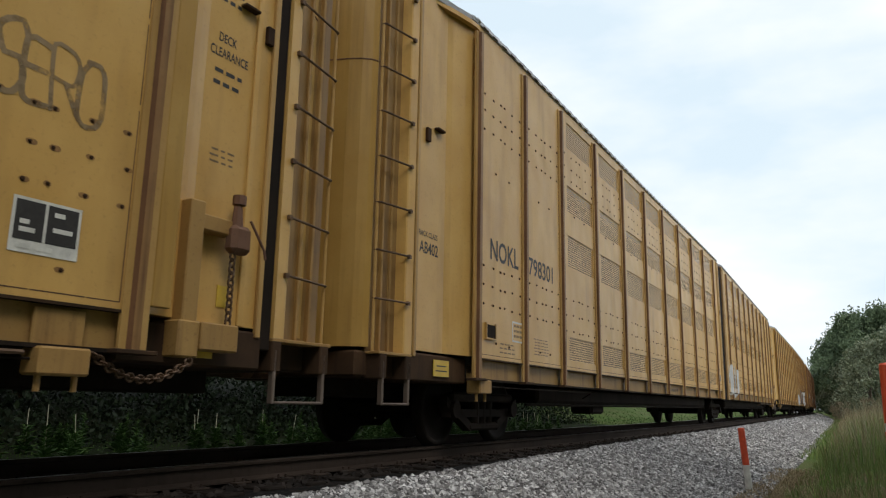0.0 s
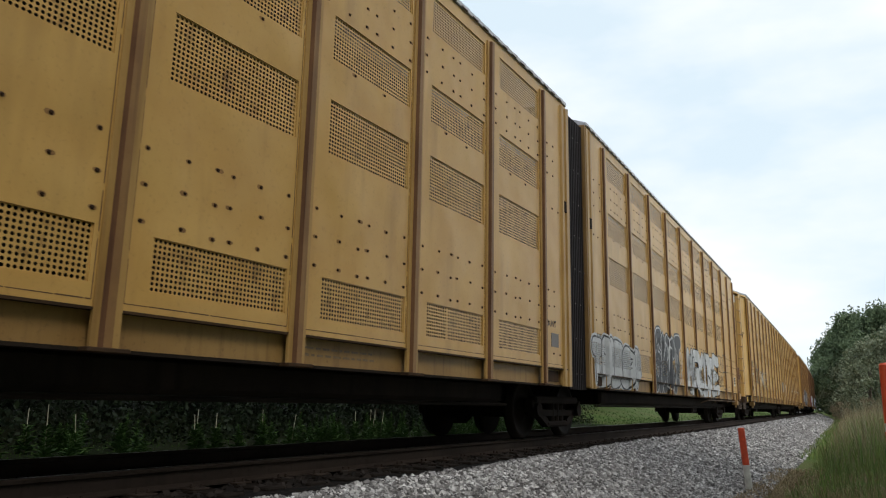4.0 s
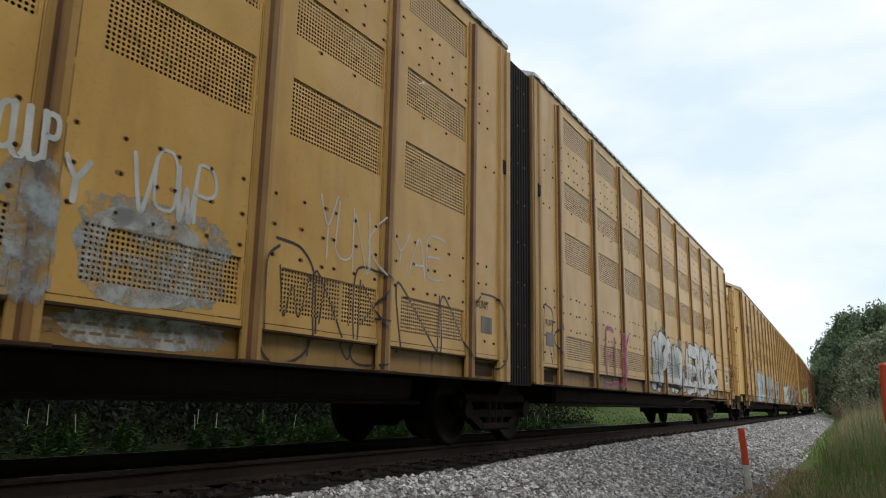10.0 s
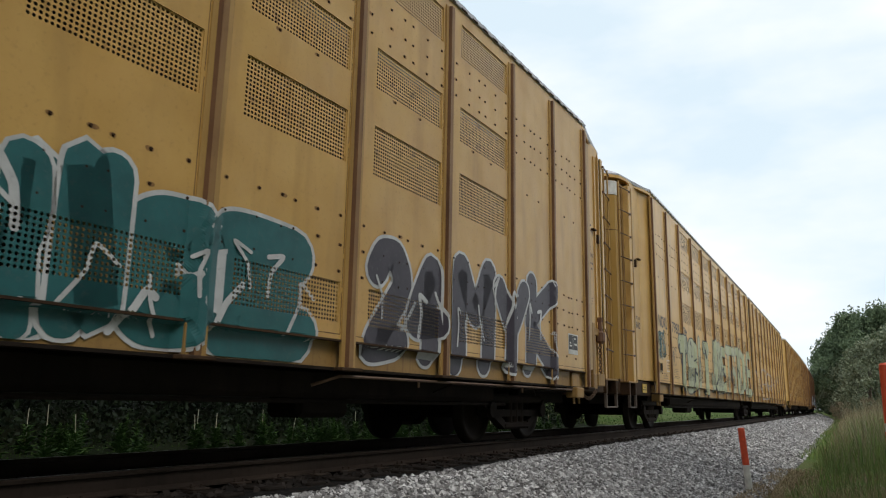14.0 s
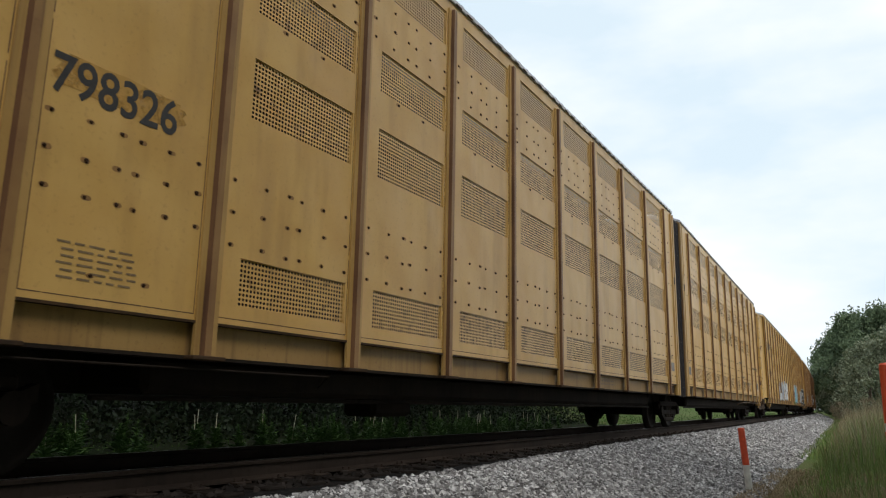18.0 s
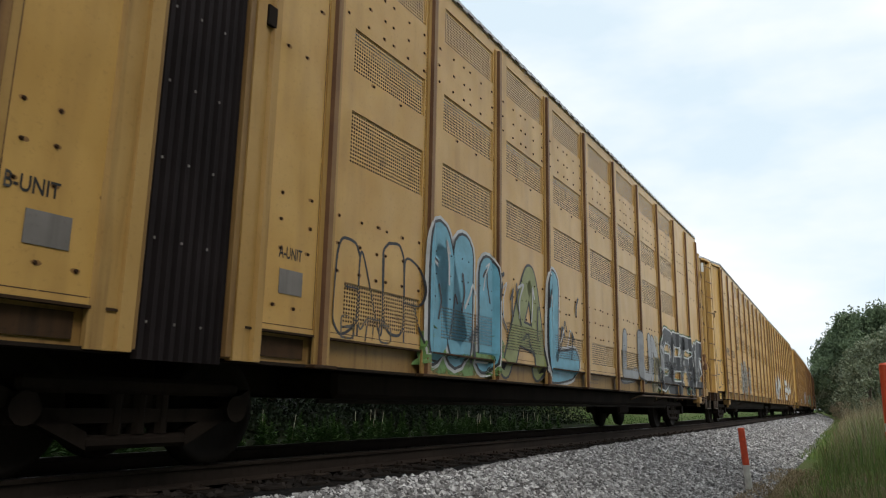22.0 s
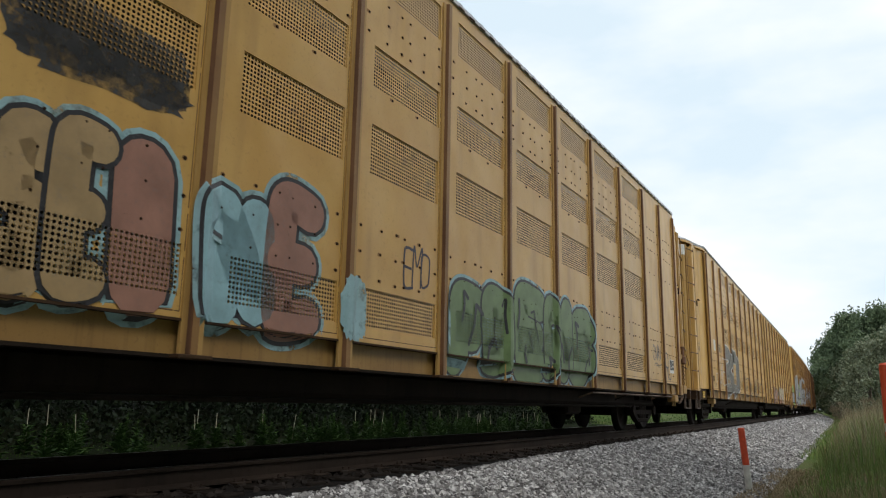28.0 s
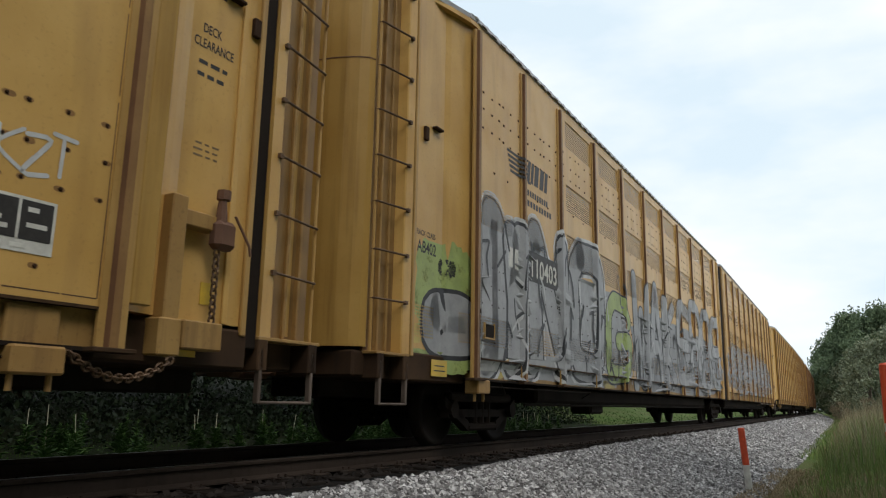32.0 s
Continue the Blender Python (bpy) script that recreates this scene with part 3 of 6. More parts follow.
def end_section(unit, sy, brake):
    """The narrower coupler end: end panel, ladder, curved door, sill, steps, coupler and, on one unit, the hand brake."""
    Y = lambda u: u - UC
    dl = 0.0 if brake else 0.20  # the ladder stands nearer the coupler on the hand-brake unit
    L = lambda u: u + dl - UC
    E0 = 1.15 if brake else 1.0
    W = 0.20 if brake else 0.34  # the ladder's outer edge
    for sx in (1, -1):
        X = lambda x: x * sx
        def P(sh):
            if sx < 0:
                sh.v = [(-x, y, z) for x, y, z in sh.v]
                sh.f = [f[::-1] for f in sh.f]
            return sh.flip(sy)
        part("end_panel", P(Shape().plan([(1.45, Y(2.56)), (1.40, Y(2.50)), (1.30, Y(2.02)), (1.27, Y(1.92)), (1.27, L(E0)), (1.20, L(E0)), (1.20, Y(2.56))], 1.08, 5.735)), M_PAINT, unit)
        if sx < 0:
            part("ladder_panel", P(Shape().plan([(1.10, L(0.34)), (1.18, L(1.02)), (1.13, L(1.03)), (1.05, L(0.35))], 1.02, 5.62)), M_DOOR, unit)
            continue
        part("end_panel_frame", P(Shape().box(1.27, 1.31, L(E0 - 0.01), L(E0 + 0.05), 1.0, 5.6, 0.008)), M_EDGE, unit)
        if brake:
            part("end_panel_rib", P(Shape().box(1.27, 1.295, L(1.34), L(1.40), 1.08, 5.55, 0.006)), M_PAINT, unit)
        # Black box fills the slot by the ladder, standing in for its shade.
        part("door_track", P(Shape().box(0.95, 1.275 if brake else 1.06, L(0.985), L(1.135), 0.9, 5.6, 0.01)), M_BLACK, unit)
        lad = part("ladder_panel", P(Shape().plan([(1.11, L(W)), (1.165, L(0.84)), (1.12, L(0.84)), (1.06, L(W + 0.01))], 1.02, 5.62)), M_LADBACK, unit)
        part("ladder_stile", P(Shape().rod((1.19, L(W + 0.015), 1.02), (1.19, L(W + 0.015), 5.62), 0.018, 8)), M_EDGE, lad)
        part("ladder_stile", P(Shape().plan([(1.13, L(0.80)), (1.275, L(0.82)), (1.285, L(0.84)), (1.295, L(0.97)), (1.13, L(0.98))], 1.02, 5.62)), M_PAINT, lad)
        part("ladder_foot", P(Shape().box(1.08, 1.30, L(W - 0.01), L(0.98), 0.985, 1.018, 0.006)), M_SILL, lad)
        for u in (W + 0.16, W + 0.33):
            part("ladder_rib", P(Shape().box(1.12, 1.175, L(u), L(u + 0.035), 1.03, 5.6, 0.006)), M_SILL, lad)
        for i in range(8):
            z = 1.60 + 0.553 * i
            part("rung", P(Shape().path([(1.18, L(W + 0.005), z), (1.225, L(W + 0.02), z), (1.315, L(0.86), z), (1.28, L(0.88), z)], 0.0125).box(1.285, 1.322, L(0.84), L(0.885), z - 0.022, z + 0.022)), M_RUNG, lad)
        part("latch_notch", P(Shape().box(1.268, 1.313, L(1.21), L(1.29), 3.72, 3.90, 0.006)), M_BOLT, unit)
        part("grab_bracket", P(Shape().box(1.27, 1.34, L(1.42), L(1.60), 3.94, 3.97, 0.006)), M_BOLT, unit)
        step = Shape()
        for u in (W + 0.08, 0.93):
            step.box(1.24, 1.30, L(u) - 0.02, L(u) + 0.02, 0.44, 0.92, 0.008)
        step.rod((1.285, L(W + 0.07), 0.45), (1.285, L(0.94), 0.45), 0.014, 8)
        part("step", P(step), M_STEP, unit, "scuffed grey-brown steel step")
        for u in (W + 0.02, 0.86):
            part("end_gusset", P(Shape().box(1.05, 1.30, L(u), L(u + 0.12), 0.72, 1.0, 0.01)), M_GRIME, unit)
        part("sign_plate", P(Shape().box(1.305, 1.312, Y(1.65), Y(2.02), 0.79, 0.99)), M_SIGN, unit, "yellow notice plate with lines of tiny print")
        bars = Shape()
        for q, (a, b) in enumerate(((1.72, 1.95), (1.70, 1.97))):
            bars.box(1.3125, 1.3145, Y(a), Y(b), 0.91 - 0.06 * q, 0.925 - 0.06 * q)
        part("sign_print", P(bars), M_INK, unit)
    d = Shape()
    arc = [(1.16 * math.cos(a), 0.52 - 0.34 * math.sin(a)) for a in [math.pi * i / 14 for i in range(15)]]
    d.plan([(x, Y(u)) for x, u in arc] + [(-1.1, Y(0.62)), (1.1, Y(0.62))], 1.06, 5.60)
    part("end_door", d.flip(sy), M_DOOR, unit, "curved yellow end door", smooth=False)
    part("door_top", Shape().plan([(x * 1.006, Y(u) - 0.006) for x, u in arc] + [(-1.0, Y(0.6)), (1.0, Y(0.6))], 5.26, 5.59).flip(sy), M_WHITE, unit, "white-painted top of the end door")
    part("door_seam", Shape().plan([(x * 1.004, Y(u) - 0.004) for x, u in arc] + [(-1.0, Y(0.6)), (1.0, Y(0.6))], 4.42, 4.432).flip(sy), M_RUST, unit)
    part("end_sill", Shape().box(-1.29, 1.29, Y(1.10), Y(2.50), 0.72, 1.05, 0.02).box(-1.12, 1.12, Y(0.36), Y(1.10), 0.74, 1.02, 0.02).flip(sy), M_GRIME, unit)
    part("coupler", Shape().box(-0.12, 0.12, Y(0.16), Y(0.9), 0.74, 0.98, 0.03).box(-0.2, 0.2, Y(0.0), Y(0.22), 0.70, 1.0, 0.05).flip(sy), M_RUST, unit)
    J = 2.80 if brake else 2.50
    part("jack_pad", Shape().box(1.30, 1.50, Y(J), Y(J + 0.34), 0.60, 0.78, 0.015).rod((1.42, Y(J + 0.05), 0.60), (1.42, Y(J + 0.05), 0.50), 0.02).rod((1.42, Y(J + 0.29), 0.60), (1.42, Y(J + 0.29), 0.50), 0.02).flip(sy), M_SILL, unit)
    part("release_rod", Shape().path([(1.40, Y(2.8), 0.70), (1.40, Y(7.2), 0.70), (1.2, Y(7.3), 0.60)], 0.010).flip(sy), M_BLACK, unit)
    brow = [(1.455, 2.52), (1.44, 2.30), (1.36, 1.95), (1.27, 1.60), (1.24, 1.05), (1.16, 0.72), (0.90, 0.42), (0.45, 0.24)]
    part("roof_end", Shape().plan([(x, Y(u)) for x, u in brow] + [(-x, Y(u)) for x, u in brow[::-1]], 5.735, 5.80).flip(sy), M_PAINT, unit)
    hood = Shape()
    for u, k, h in ((2.3, 0.985, 0.0), (1.95, 0.935, -0.01), (1.30, 0.86, -0.02), (0.72, 0.80, -0.03), (0.26, 0.42, -0.05)):
        hood.v += [(x * k, Y(u), z + h) for x, z in ((1.46, 5.872), (1.2, 5.98), (0.7, 6.09), (0.0, 6.14), (-0.7, 6.09), (-1.2, 5.98), (-1.46, 5.872))] + [(-1.44 * k, Y(u), 5.79), (1.44 * k, Y(u), 5.79)]
    hood.f = [(i * 9 + j, i * 9 + (j + 1) % 9, (i + 1) * 9 + (j + 1) % 9, (i + 1) * 9 + j) for i in range(4) for j in range(9)] + [tuple(range(36, 45)), tuple(range(9))[::-1]]
    part("roof_hood", hood.flip(sy), M_ROOF, unit)
    if brake:
        hb = part("hand_brake", Shape().box(1.27, 1.42, Y(1.92), Y(2.06), 1.03, 2.02, 0.01).box(1.25, 1.46, Y(1.53), Y(1.90), 0.84, 1.06, 0.012).box(1.25, 1.44, Y(1.90), Y(2.10), 0.78, 1.06, 0.012).box(1.27, 1.40, Y(1.60), Y(1.95), 1.80, 1.93, 0.01).flip(sy), M_SILL, unit, "yellow hand brake bracket")
        part("brake_gear", Shape().box(1.33, 1.47, Y(1.45), Y(1.66), 1.66, 1.90, 0.04).rod((1.40, Y(1.58), 1.88), (1.40, Y(1.58), 2.10), 0.05, 8, 0.03).rod((1.40, Y(1.57), 2.08), (1.40, Y(1.57), 2.16), 0.055, 8).path([(1.47, Y(1.50), 1.95), (1.50, Y(1.36), 1.72), (1.50, Y(1.34), 1.64)], 0.011).flip(sy), M_RUST, hb, "rusty brake gear with a lever")
        part("brake_chain", chain([(1.40, Y(1.60), 1.66 - 0.055 * i) for i in range(12)], 0.010, 0.026).flip(sy), M_RUNG, hb)
        part("brake_tag", Shape().box(1.272, 1.278, Y(1.50), Y(1.62), 1.22, 1.40).flip(sy), M_SIGN, hb, "small yellow tag")
        part("corner_plate", Shape().box(1.40, 1.462, Y(2.20), Y(2.37), 1.12, 5.5, 0.008).flip(sy), M_DOOR, unit, "yellow corner plate")
        pts = [(1.42, Y(1.95 + 0.040 * i), 0.76 - 0.16 * (1 - ((i - 10) / 10) ** 2)) for i in range(21)]
        part("hanging_chain", chain(pts, 0.010, 0.028).flip(sy), M_RUNG, unit, "slack rusty chain")
        part("brake_rod", Shape().path([(1.43, Y(3.2), 0.735), (1.43, Y(9.4), 0.715), (1.25, Y(9.6), 0.62)], 0.017).rod((1.43, Y(5.2), 0.74), (1.43, Y(5.2), 0.64), 0.012).rod((1.43, Y(8.0), 0.74), (1.43, Y(8.0), 0.64), 0.012).flip(sy), M_RUNG, unit, "rusty brake rod under the sill")
        part("pad_plate", Shape().box(1.39, 1.425, Y(2.82), Y(3.16), 0.78, 1.03, 0.008).flip(sy), M_SILL, unit, "yellow plate over the jacking pad")


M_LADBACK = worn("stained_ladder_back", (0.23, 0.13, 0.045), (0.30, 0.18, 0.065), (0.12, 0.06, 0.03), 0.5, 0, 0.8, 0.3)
M_SIGN = plain("yellow_notice_plate", (0.62, 0.40, 0.03), 0.4, 0.15)
M_INK = plain("black_stencil_paint", (0.030, 0.026, 0.024), 0.55, 0.3, 20)
# Near-black so that the colour holds the shade inside the cars.
M_INTERIOR = plain("shaded_deck_interior", (0.03, 0.025, 0.018), 0.8, 0.3)


def build_unit(sy, brake, name, label):
    unit = thing(name, label, "railcar", "autorack units of the freight train")
    Y = lambda u: (u - UC) * sy
    rng = random.Random(5)
    edges = list(zip(POSTS, POSTS[1:] + [BODY_END]))
    for i, (a, b) in enumerate(edges):
        w, mid = b - a, (a + b) / 2
        screened = 2 <= i <= 9
        key = ("panel", round(w, 2), screened)
        if key not in MESH:
            MESH[key] = panel_shape(w, screened).mesh("side_panel", M_PAINT)
            for j, (sh, name, mat) in enumerate(zip(bolts_shape(w, screened, rng), ("bolts", "rust_stain", "panel_seam"), (M_BOLT, M_SMUDGE, M_SEAM))):
                MESH[key + (j + 1,)] = sh.mesh(name, mat)
        p = part("side_panel", MESH[key], M_PAINT, unit, at=pose(0, Y(mid), 0))
        part("bolts", MESH[key + (1,)], M_BOLT, p, kind="stuff")
        part("rust_stain", MESH[key + (2,)], M_SMUDGE, p, kind="stuff")
        part("panel_seam", MESH[key + (3,)], M_SEAM, p)
        if screened:
                for j, (z0, z1) in enumerate(BANDS):
                    k2 = ("screen", j, round(w, 2))
                    if k2 not in MESH:
                        hh, zm = w / 2 - SCREEN_IN, (z1 - z0) / 2
                        MESH[k2] = Shape().add([(X_FACE - 0.012, -hh, -zm), (X_FACE - 0.012, hh, -zm), (X_FACE - 0.012, hh, zm), (X_FACE - 0.012, -hh, zm)], [(0, 1, 2, 3)]).mesh("perforated_screen", M_SCREEN)
                    part("perforated_screen", MESH[k2], M_SCREEN, p, at=pose(0, SHIFT, (z0 + z1) / 2))
    if "post" not in MESH:
        plan = [(1.44, -0.108), (1.468, -0.108), (1.468, -0.052), (X_POST, -0.036), (X_POST, 0.030), (1.466, 0.044), (1.470, 0.050), (1.470, 0.108), (1.44, 0.108)]
        m = Shape().plan(plan, Z_SILL, 5.68).mesh("post", M_POST)
        m.materials.append(M_EDGE)
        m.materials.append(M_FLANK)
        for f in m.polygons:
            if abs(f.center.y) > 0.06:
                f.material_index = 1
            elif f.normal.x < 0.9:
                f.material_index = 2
        MESH["post"] = m
        MESH["foot"] = Shape().box(1.40, X_POST + 0.025, -0.16, 0.16, Z_SILL - 0.035, Z_SILL - 0.002, 0.006).mesh("post_foot", M_GRIME)
        far = [(-1.40, POSTS[0] - UC)]
        for u in POSTS:
            far += [(-1.45, u - UC - 0.1), (-1.53, u - UC - 0.05), (-1.53, u - UC + 0.05), (-1.45, u - UC + 0.1)]
        far += [(-1.45, BODY_END - UC), (-1.40, BODY_END - UC)]
        MESH["far", 1] = Shape().plan(far, Z_SILL, Z_TOP).mesh("far_side_wall", M_PAINT)
        MESH["far", -1] = Shape().plan(far, Z_SILL, Z_TOP).flip(-1).mesh("far_side_wall", M_PAINT)
    part("far_side_wall", MESH["far", sy], M_PAINT, unit)
    # Added sheet on the far wall that keeps the punched holes dark.
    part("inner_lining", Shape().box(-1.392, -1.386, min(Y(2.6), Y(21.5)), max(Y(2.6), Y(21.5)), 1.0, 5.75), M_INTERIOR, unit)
    for u in POSTS:
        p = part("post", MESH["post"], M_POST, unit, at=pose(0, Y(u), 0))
        part("post_foot", MESH["foot"], M_GRIME, p)
    y0, y1 = sorted((Y(POSTS[0]), Y(BODY_END)))
    for sx in (1, -1):
        x = 1.385 * sx
        part("side_sill", Shape().box(min(x, x - 0.08 * sx), max(x, x - 0.08 * sx), y0, y1, Z_SILL, Z_PANEL + 0.02), M_SILL, unit)
        part("sill_flange", Shape().box(1.34 * sx - 0.08, 1.34 * sx + 0.09 if sx > 0 else 1.34 * sx + 0.08, y0, y1, Z_SILL - 0.03, Z_SILL - 0.003), M_BLACK, unit)
        part("panel_ledge", Shape().box(min(1.39 * sx, 1.465 * sx), max(1.39 * sx, 1.465 * sx), y0, y1, Z_PANEL - 0.022, Z_PANEL - 0.002), M_GRIME, unit)
        part("roof_edge", Shape().box(min(1.41 * sx, 1.475 * sx), max(1.41 * sx, 1.475 * sx), y0, y1, Z_TOP + 0.002, Z_TOP + 0.075, 0.008), M_ROOF, unit)
        dashes = Shape()
        for i in range(int((y1 - y0) / 0.31)):
            dashes.box(min(1.46 * sx, 1.479 * sx), max(1.46 * sx, 1.479 * sx), y0 + 0.31 * i + 0.08, y0 + 0.31 * i + 0.24, Z_TOP + 0.004, Z_TOP + 0.026)
        part("rib_edge", dashes, M_BOLT, unit, kind="stuff")
    roof = Shape()
    prof = [(1.46, 5.872), (1.2, 5.98), (0.7, 6.09), (0.0, 6.14), (-0.7, 6.09), (-1.2, 5.98), (-1.46, 5.872), (-1.44, 5.82), (0, 6.08), (1.44, 5.82)]
    ya, yb = sorted((Y(2.3), Y(BODY_END)))
    roof.prism(prof, ya, yb)
    k = int((yb - ya) / 0.31)
    for i in range(k):
        yy = ya + 0.31 * (i + 0.5)
        roof.prism([(1.468, 5.864), (1.468, 5.884), (1.2, 5.992), (0.7, 6.102), (0.0, 6.152), (0, 6.13), (0.7, 6.08), (1.2, 5.97)], yy - 0.045, yy + 0.045)
    part("roof", roof, M_ROOF, unit)
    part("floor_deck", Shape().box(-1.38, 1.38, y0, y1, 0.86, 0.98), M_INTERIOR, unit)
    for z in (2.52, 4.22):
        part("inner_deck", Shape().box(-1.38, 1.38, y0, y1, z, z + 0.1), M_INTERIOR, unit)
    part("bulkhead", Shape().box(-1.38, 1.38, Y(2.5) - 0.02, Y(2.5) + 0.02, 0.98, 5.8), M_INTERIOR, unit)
    part("centre_sill", Shape().box(-0.35, 0.35, min(Y(0.8), Y(21.9)), max(Y(0.8), Y(21.9)), 0.52, 0.86, 0.02).box(-1.1, 1.1, min(Y(5.4), Y(19.8)), max(Y(5.4), Y(19.8)), 0.50, 0.80, 0.05), M_BLACK, unit)
    part("brake_pipe", Shape().path([(1.05, Y(5), 0.47), (1.05, Y(20), 0.47)], 0.025).box(0.5, 0.95, Y(9) - 0.4, Y(9) + 0.4, 0.30, 0.55, 0.05), M_BLACK, unit)
    # the joint end: door post, notch, pale edge strip
    part("corner_post", Shape().plan([(1.45, Y(21.28)), (1.485, Y(21.30)), (1.485, Y(21.38)), (1.455, Y(21.40)), (1.455, Y(21.48)), (1.485, Y(21.49)), (1.485, Y(21.60)), (1.40, Y(21.60)), (1.40, Y(21.28))][::sy], 0.78, 5.74), M_EDGE, unit)
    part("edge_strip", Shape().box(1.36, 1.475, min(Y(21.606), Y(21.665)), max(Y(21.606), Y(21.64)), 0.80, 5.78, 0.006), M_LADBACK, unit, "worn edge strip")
    # Raised black block stands in for the shade in a small square hole.
    part("latch_hole", Shape().box(1.455, 1.488, min(Y(21.36), Y(21.47)), max(Y(21.36), Y(21.47)), 3.78, 3.98, 0.006), M_BLACK, unit)
    lab = Shape().box(1.39, 1.40, min(Y(20.68), Y(21.22)), max(Y(20.68), Y(21.22)), 0.84, 1.02)
    part("data_plate", lab, M_GRIME, unit, "grey plate under the end panel")
    part("placard", Shape().box(1.4505, 1.456, min(Y(20.80), Y(21.10)), max(Y(20.80), Y(21.10)), 1.40, 1.62), M_GALV, unit, "scuffed grey placard board")
    end_section(unit, sy, brake)
    truck(unit, 4.55 if brake else 3.55, sy)
    return unit


UNIT_B = build_unit(1, False, "autorack_unit", "yellow ribbed autorack railcar unit with ladder end and perforated panels")
UNIT_A = build_unit(-1, True, "autorack_unit", "yellow ribbed autorack railcar unit with hand brake and perforated panels")

# the shared truck and the black bellows ride on the first unit of each pair
truck(UNIT_B, 22.066, 1)
bel = Shape()
folds, u0, u1 = 9, 21.67, 22.46
out = []
for i in range(folds):
    a = u0 + (u1 - u0) * i / folds
    w = (u1 - u0) / folds
    out += [(1.385, a), (1.425, a + 0.25 * w), (1.425, a + 0.7 * w), (1.385, a + 0.95 * w)]
d = [(0, 0.74), (0, 5.72), (-0.20, 5.90), (-0.7, 6.09), (-1.4, 6.14)]
for x, u in out:
    ring = [(x + q, u - UC, z) for q, z in d]
    bel.v += ring + [(-a, b, c) for a, b, c in ring[::-1]]
n = 2 * len(d)
for i in range(len(out) - 1):
    bel.f += [(i * n + j, i * n + j + 1, (i + 1) * n + j + 1, (i + 1) * n + j) for j in range(n - 1)]
part("bellows", bel, M_RUBBER, UNIT_B, "black pleated rubber bellows")
part("bellows_rivets", (lambda s: [s.box(1.425, 1.432, u0 - UC + (i % 4) * 0.24 + 0.06, u0 - UC + (i % 4) * 0.24 + 0.075, 1.0 + 0.62 * (i // 4), 1.02 + 0.62 * (i // 4)) for i in range(32)] and s)(Shape()), M_GALV, UNIT_B, kind="stuff")
part("articulation", Shape().box(-0.4, 0.4, 21.6 - UC, 22.7 - UC, 0.5, 0.84, 0.05), M_BLACK, UNIT_B)

CAR_LENGTH = 44.132
# metres that the train has gone at a time
TRAVEL = [(0, -5.81), (1, 9.18), (2, 24.11), (3.5, 46.62), (5, 69.16), (6, 84.32), (7, 99.47), (8, 114.46), (9, 129.59), (10, 144.8), (11, 159.97), (12, 175.21), (13, 190.45), (14, 205.58), (15, 220.77), (16.5, 243.62), (18, 266.5), (19, 281.46), (20, 296.75), (21, 311.91), (22, 327.29), (23, 342.61), (24, 357.87), (25.5, 380.74), (27, 403.63), (28, 418.87), (29, 434.02), (30, 449.31), (31, 464.51), (32, 479.69)]


def coupler_s(k, t):
    """Where along the track the coupler before car k stands at t seconds."""
    return CAR_LENGTH * k - float(np.interp(t, [a for a, _ in TRAVEL], [b for _, b in TRAVEL]))


CARS = 17
UNITS = {}
for k in range(-1, CARS):
    for half in ("B", "A"):
        if k == -1 and half == "B":
            continue
        src = UNIT_B if half == "B" else UNIT_A
        used = [u for u in UNITS.values() if u is src]
        UNITS[k, half] = copy_thing(src, pose(0, 0, 0)) if used else src


# how far some rear units are moved along the track to fit the camera's view
UNIT_NUDGE = {10: 0.18, -1: 0.06}


def unit_pose(k, half, t):
    front = coupler_s(k, t) + (0 if half == "B" else CAR_LENGTH / 2 - UNIT_NUDGE.get(k, 0.05))
    return car_pose(front, front + CAR_LENGTH / 2)


# ---- paint on the cars: stencilled marks and sprayed pieces ----
STROKES = {
    "A": "002640|1232", "B": "000636453403|033342413000", "C": "4536160501103041", "D": "00062645412000", "E": "46060040|0333", "F": "460600|0333", "G": "45361605011030414323", "H": "0006|4046|0343",
    "I": "2026", "J": "4641301001", "K": "0006|460340", "L": "060040", "M": "0006234640", "N": "00064046", "O": "163645413010010516", "P": "00063645443303",
    "Q": "163645413010010516|2240", "R": "00063645443303|2340", "S": "453616050413334241301001", "T": "0646|2620", "U": "060110304146", "V": "062046", "W": "0610243046", "X": "0046|0640",
    "Y": "062346|2320", "Z": "06460040", "1": "052620", "2": "05163645440040", "4": "30360242", "~": "04153433241445", "?": "0516364423|2020",
}


def skeleton_of(ch):
    """The strokes of a letter, as lists of points in a box one wide and one high."""
    out = []
    for s in STROKES.get(ch, "0006").split("|"):
        pts = [(int(s[i]) / 4, int(s[i + 1]) / 6) for i in range(0, len(s) - 1, 2)]
        if len(pts) == 1 or (len(pts) == 2 and pts[0] == pts[1]):
            pts = [pts[0], (pts[0][0], pts[0][1] + 0.05)]
        out.append(pts)
    return out


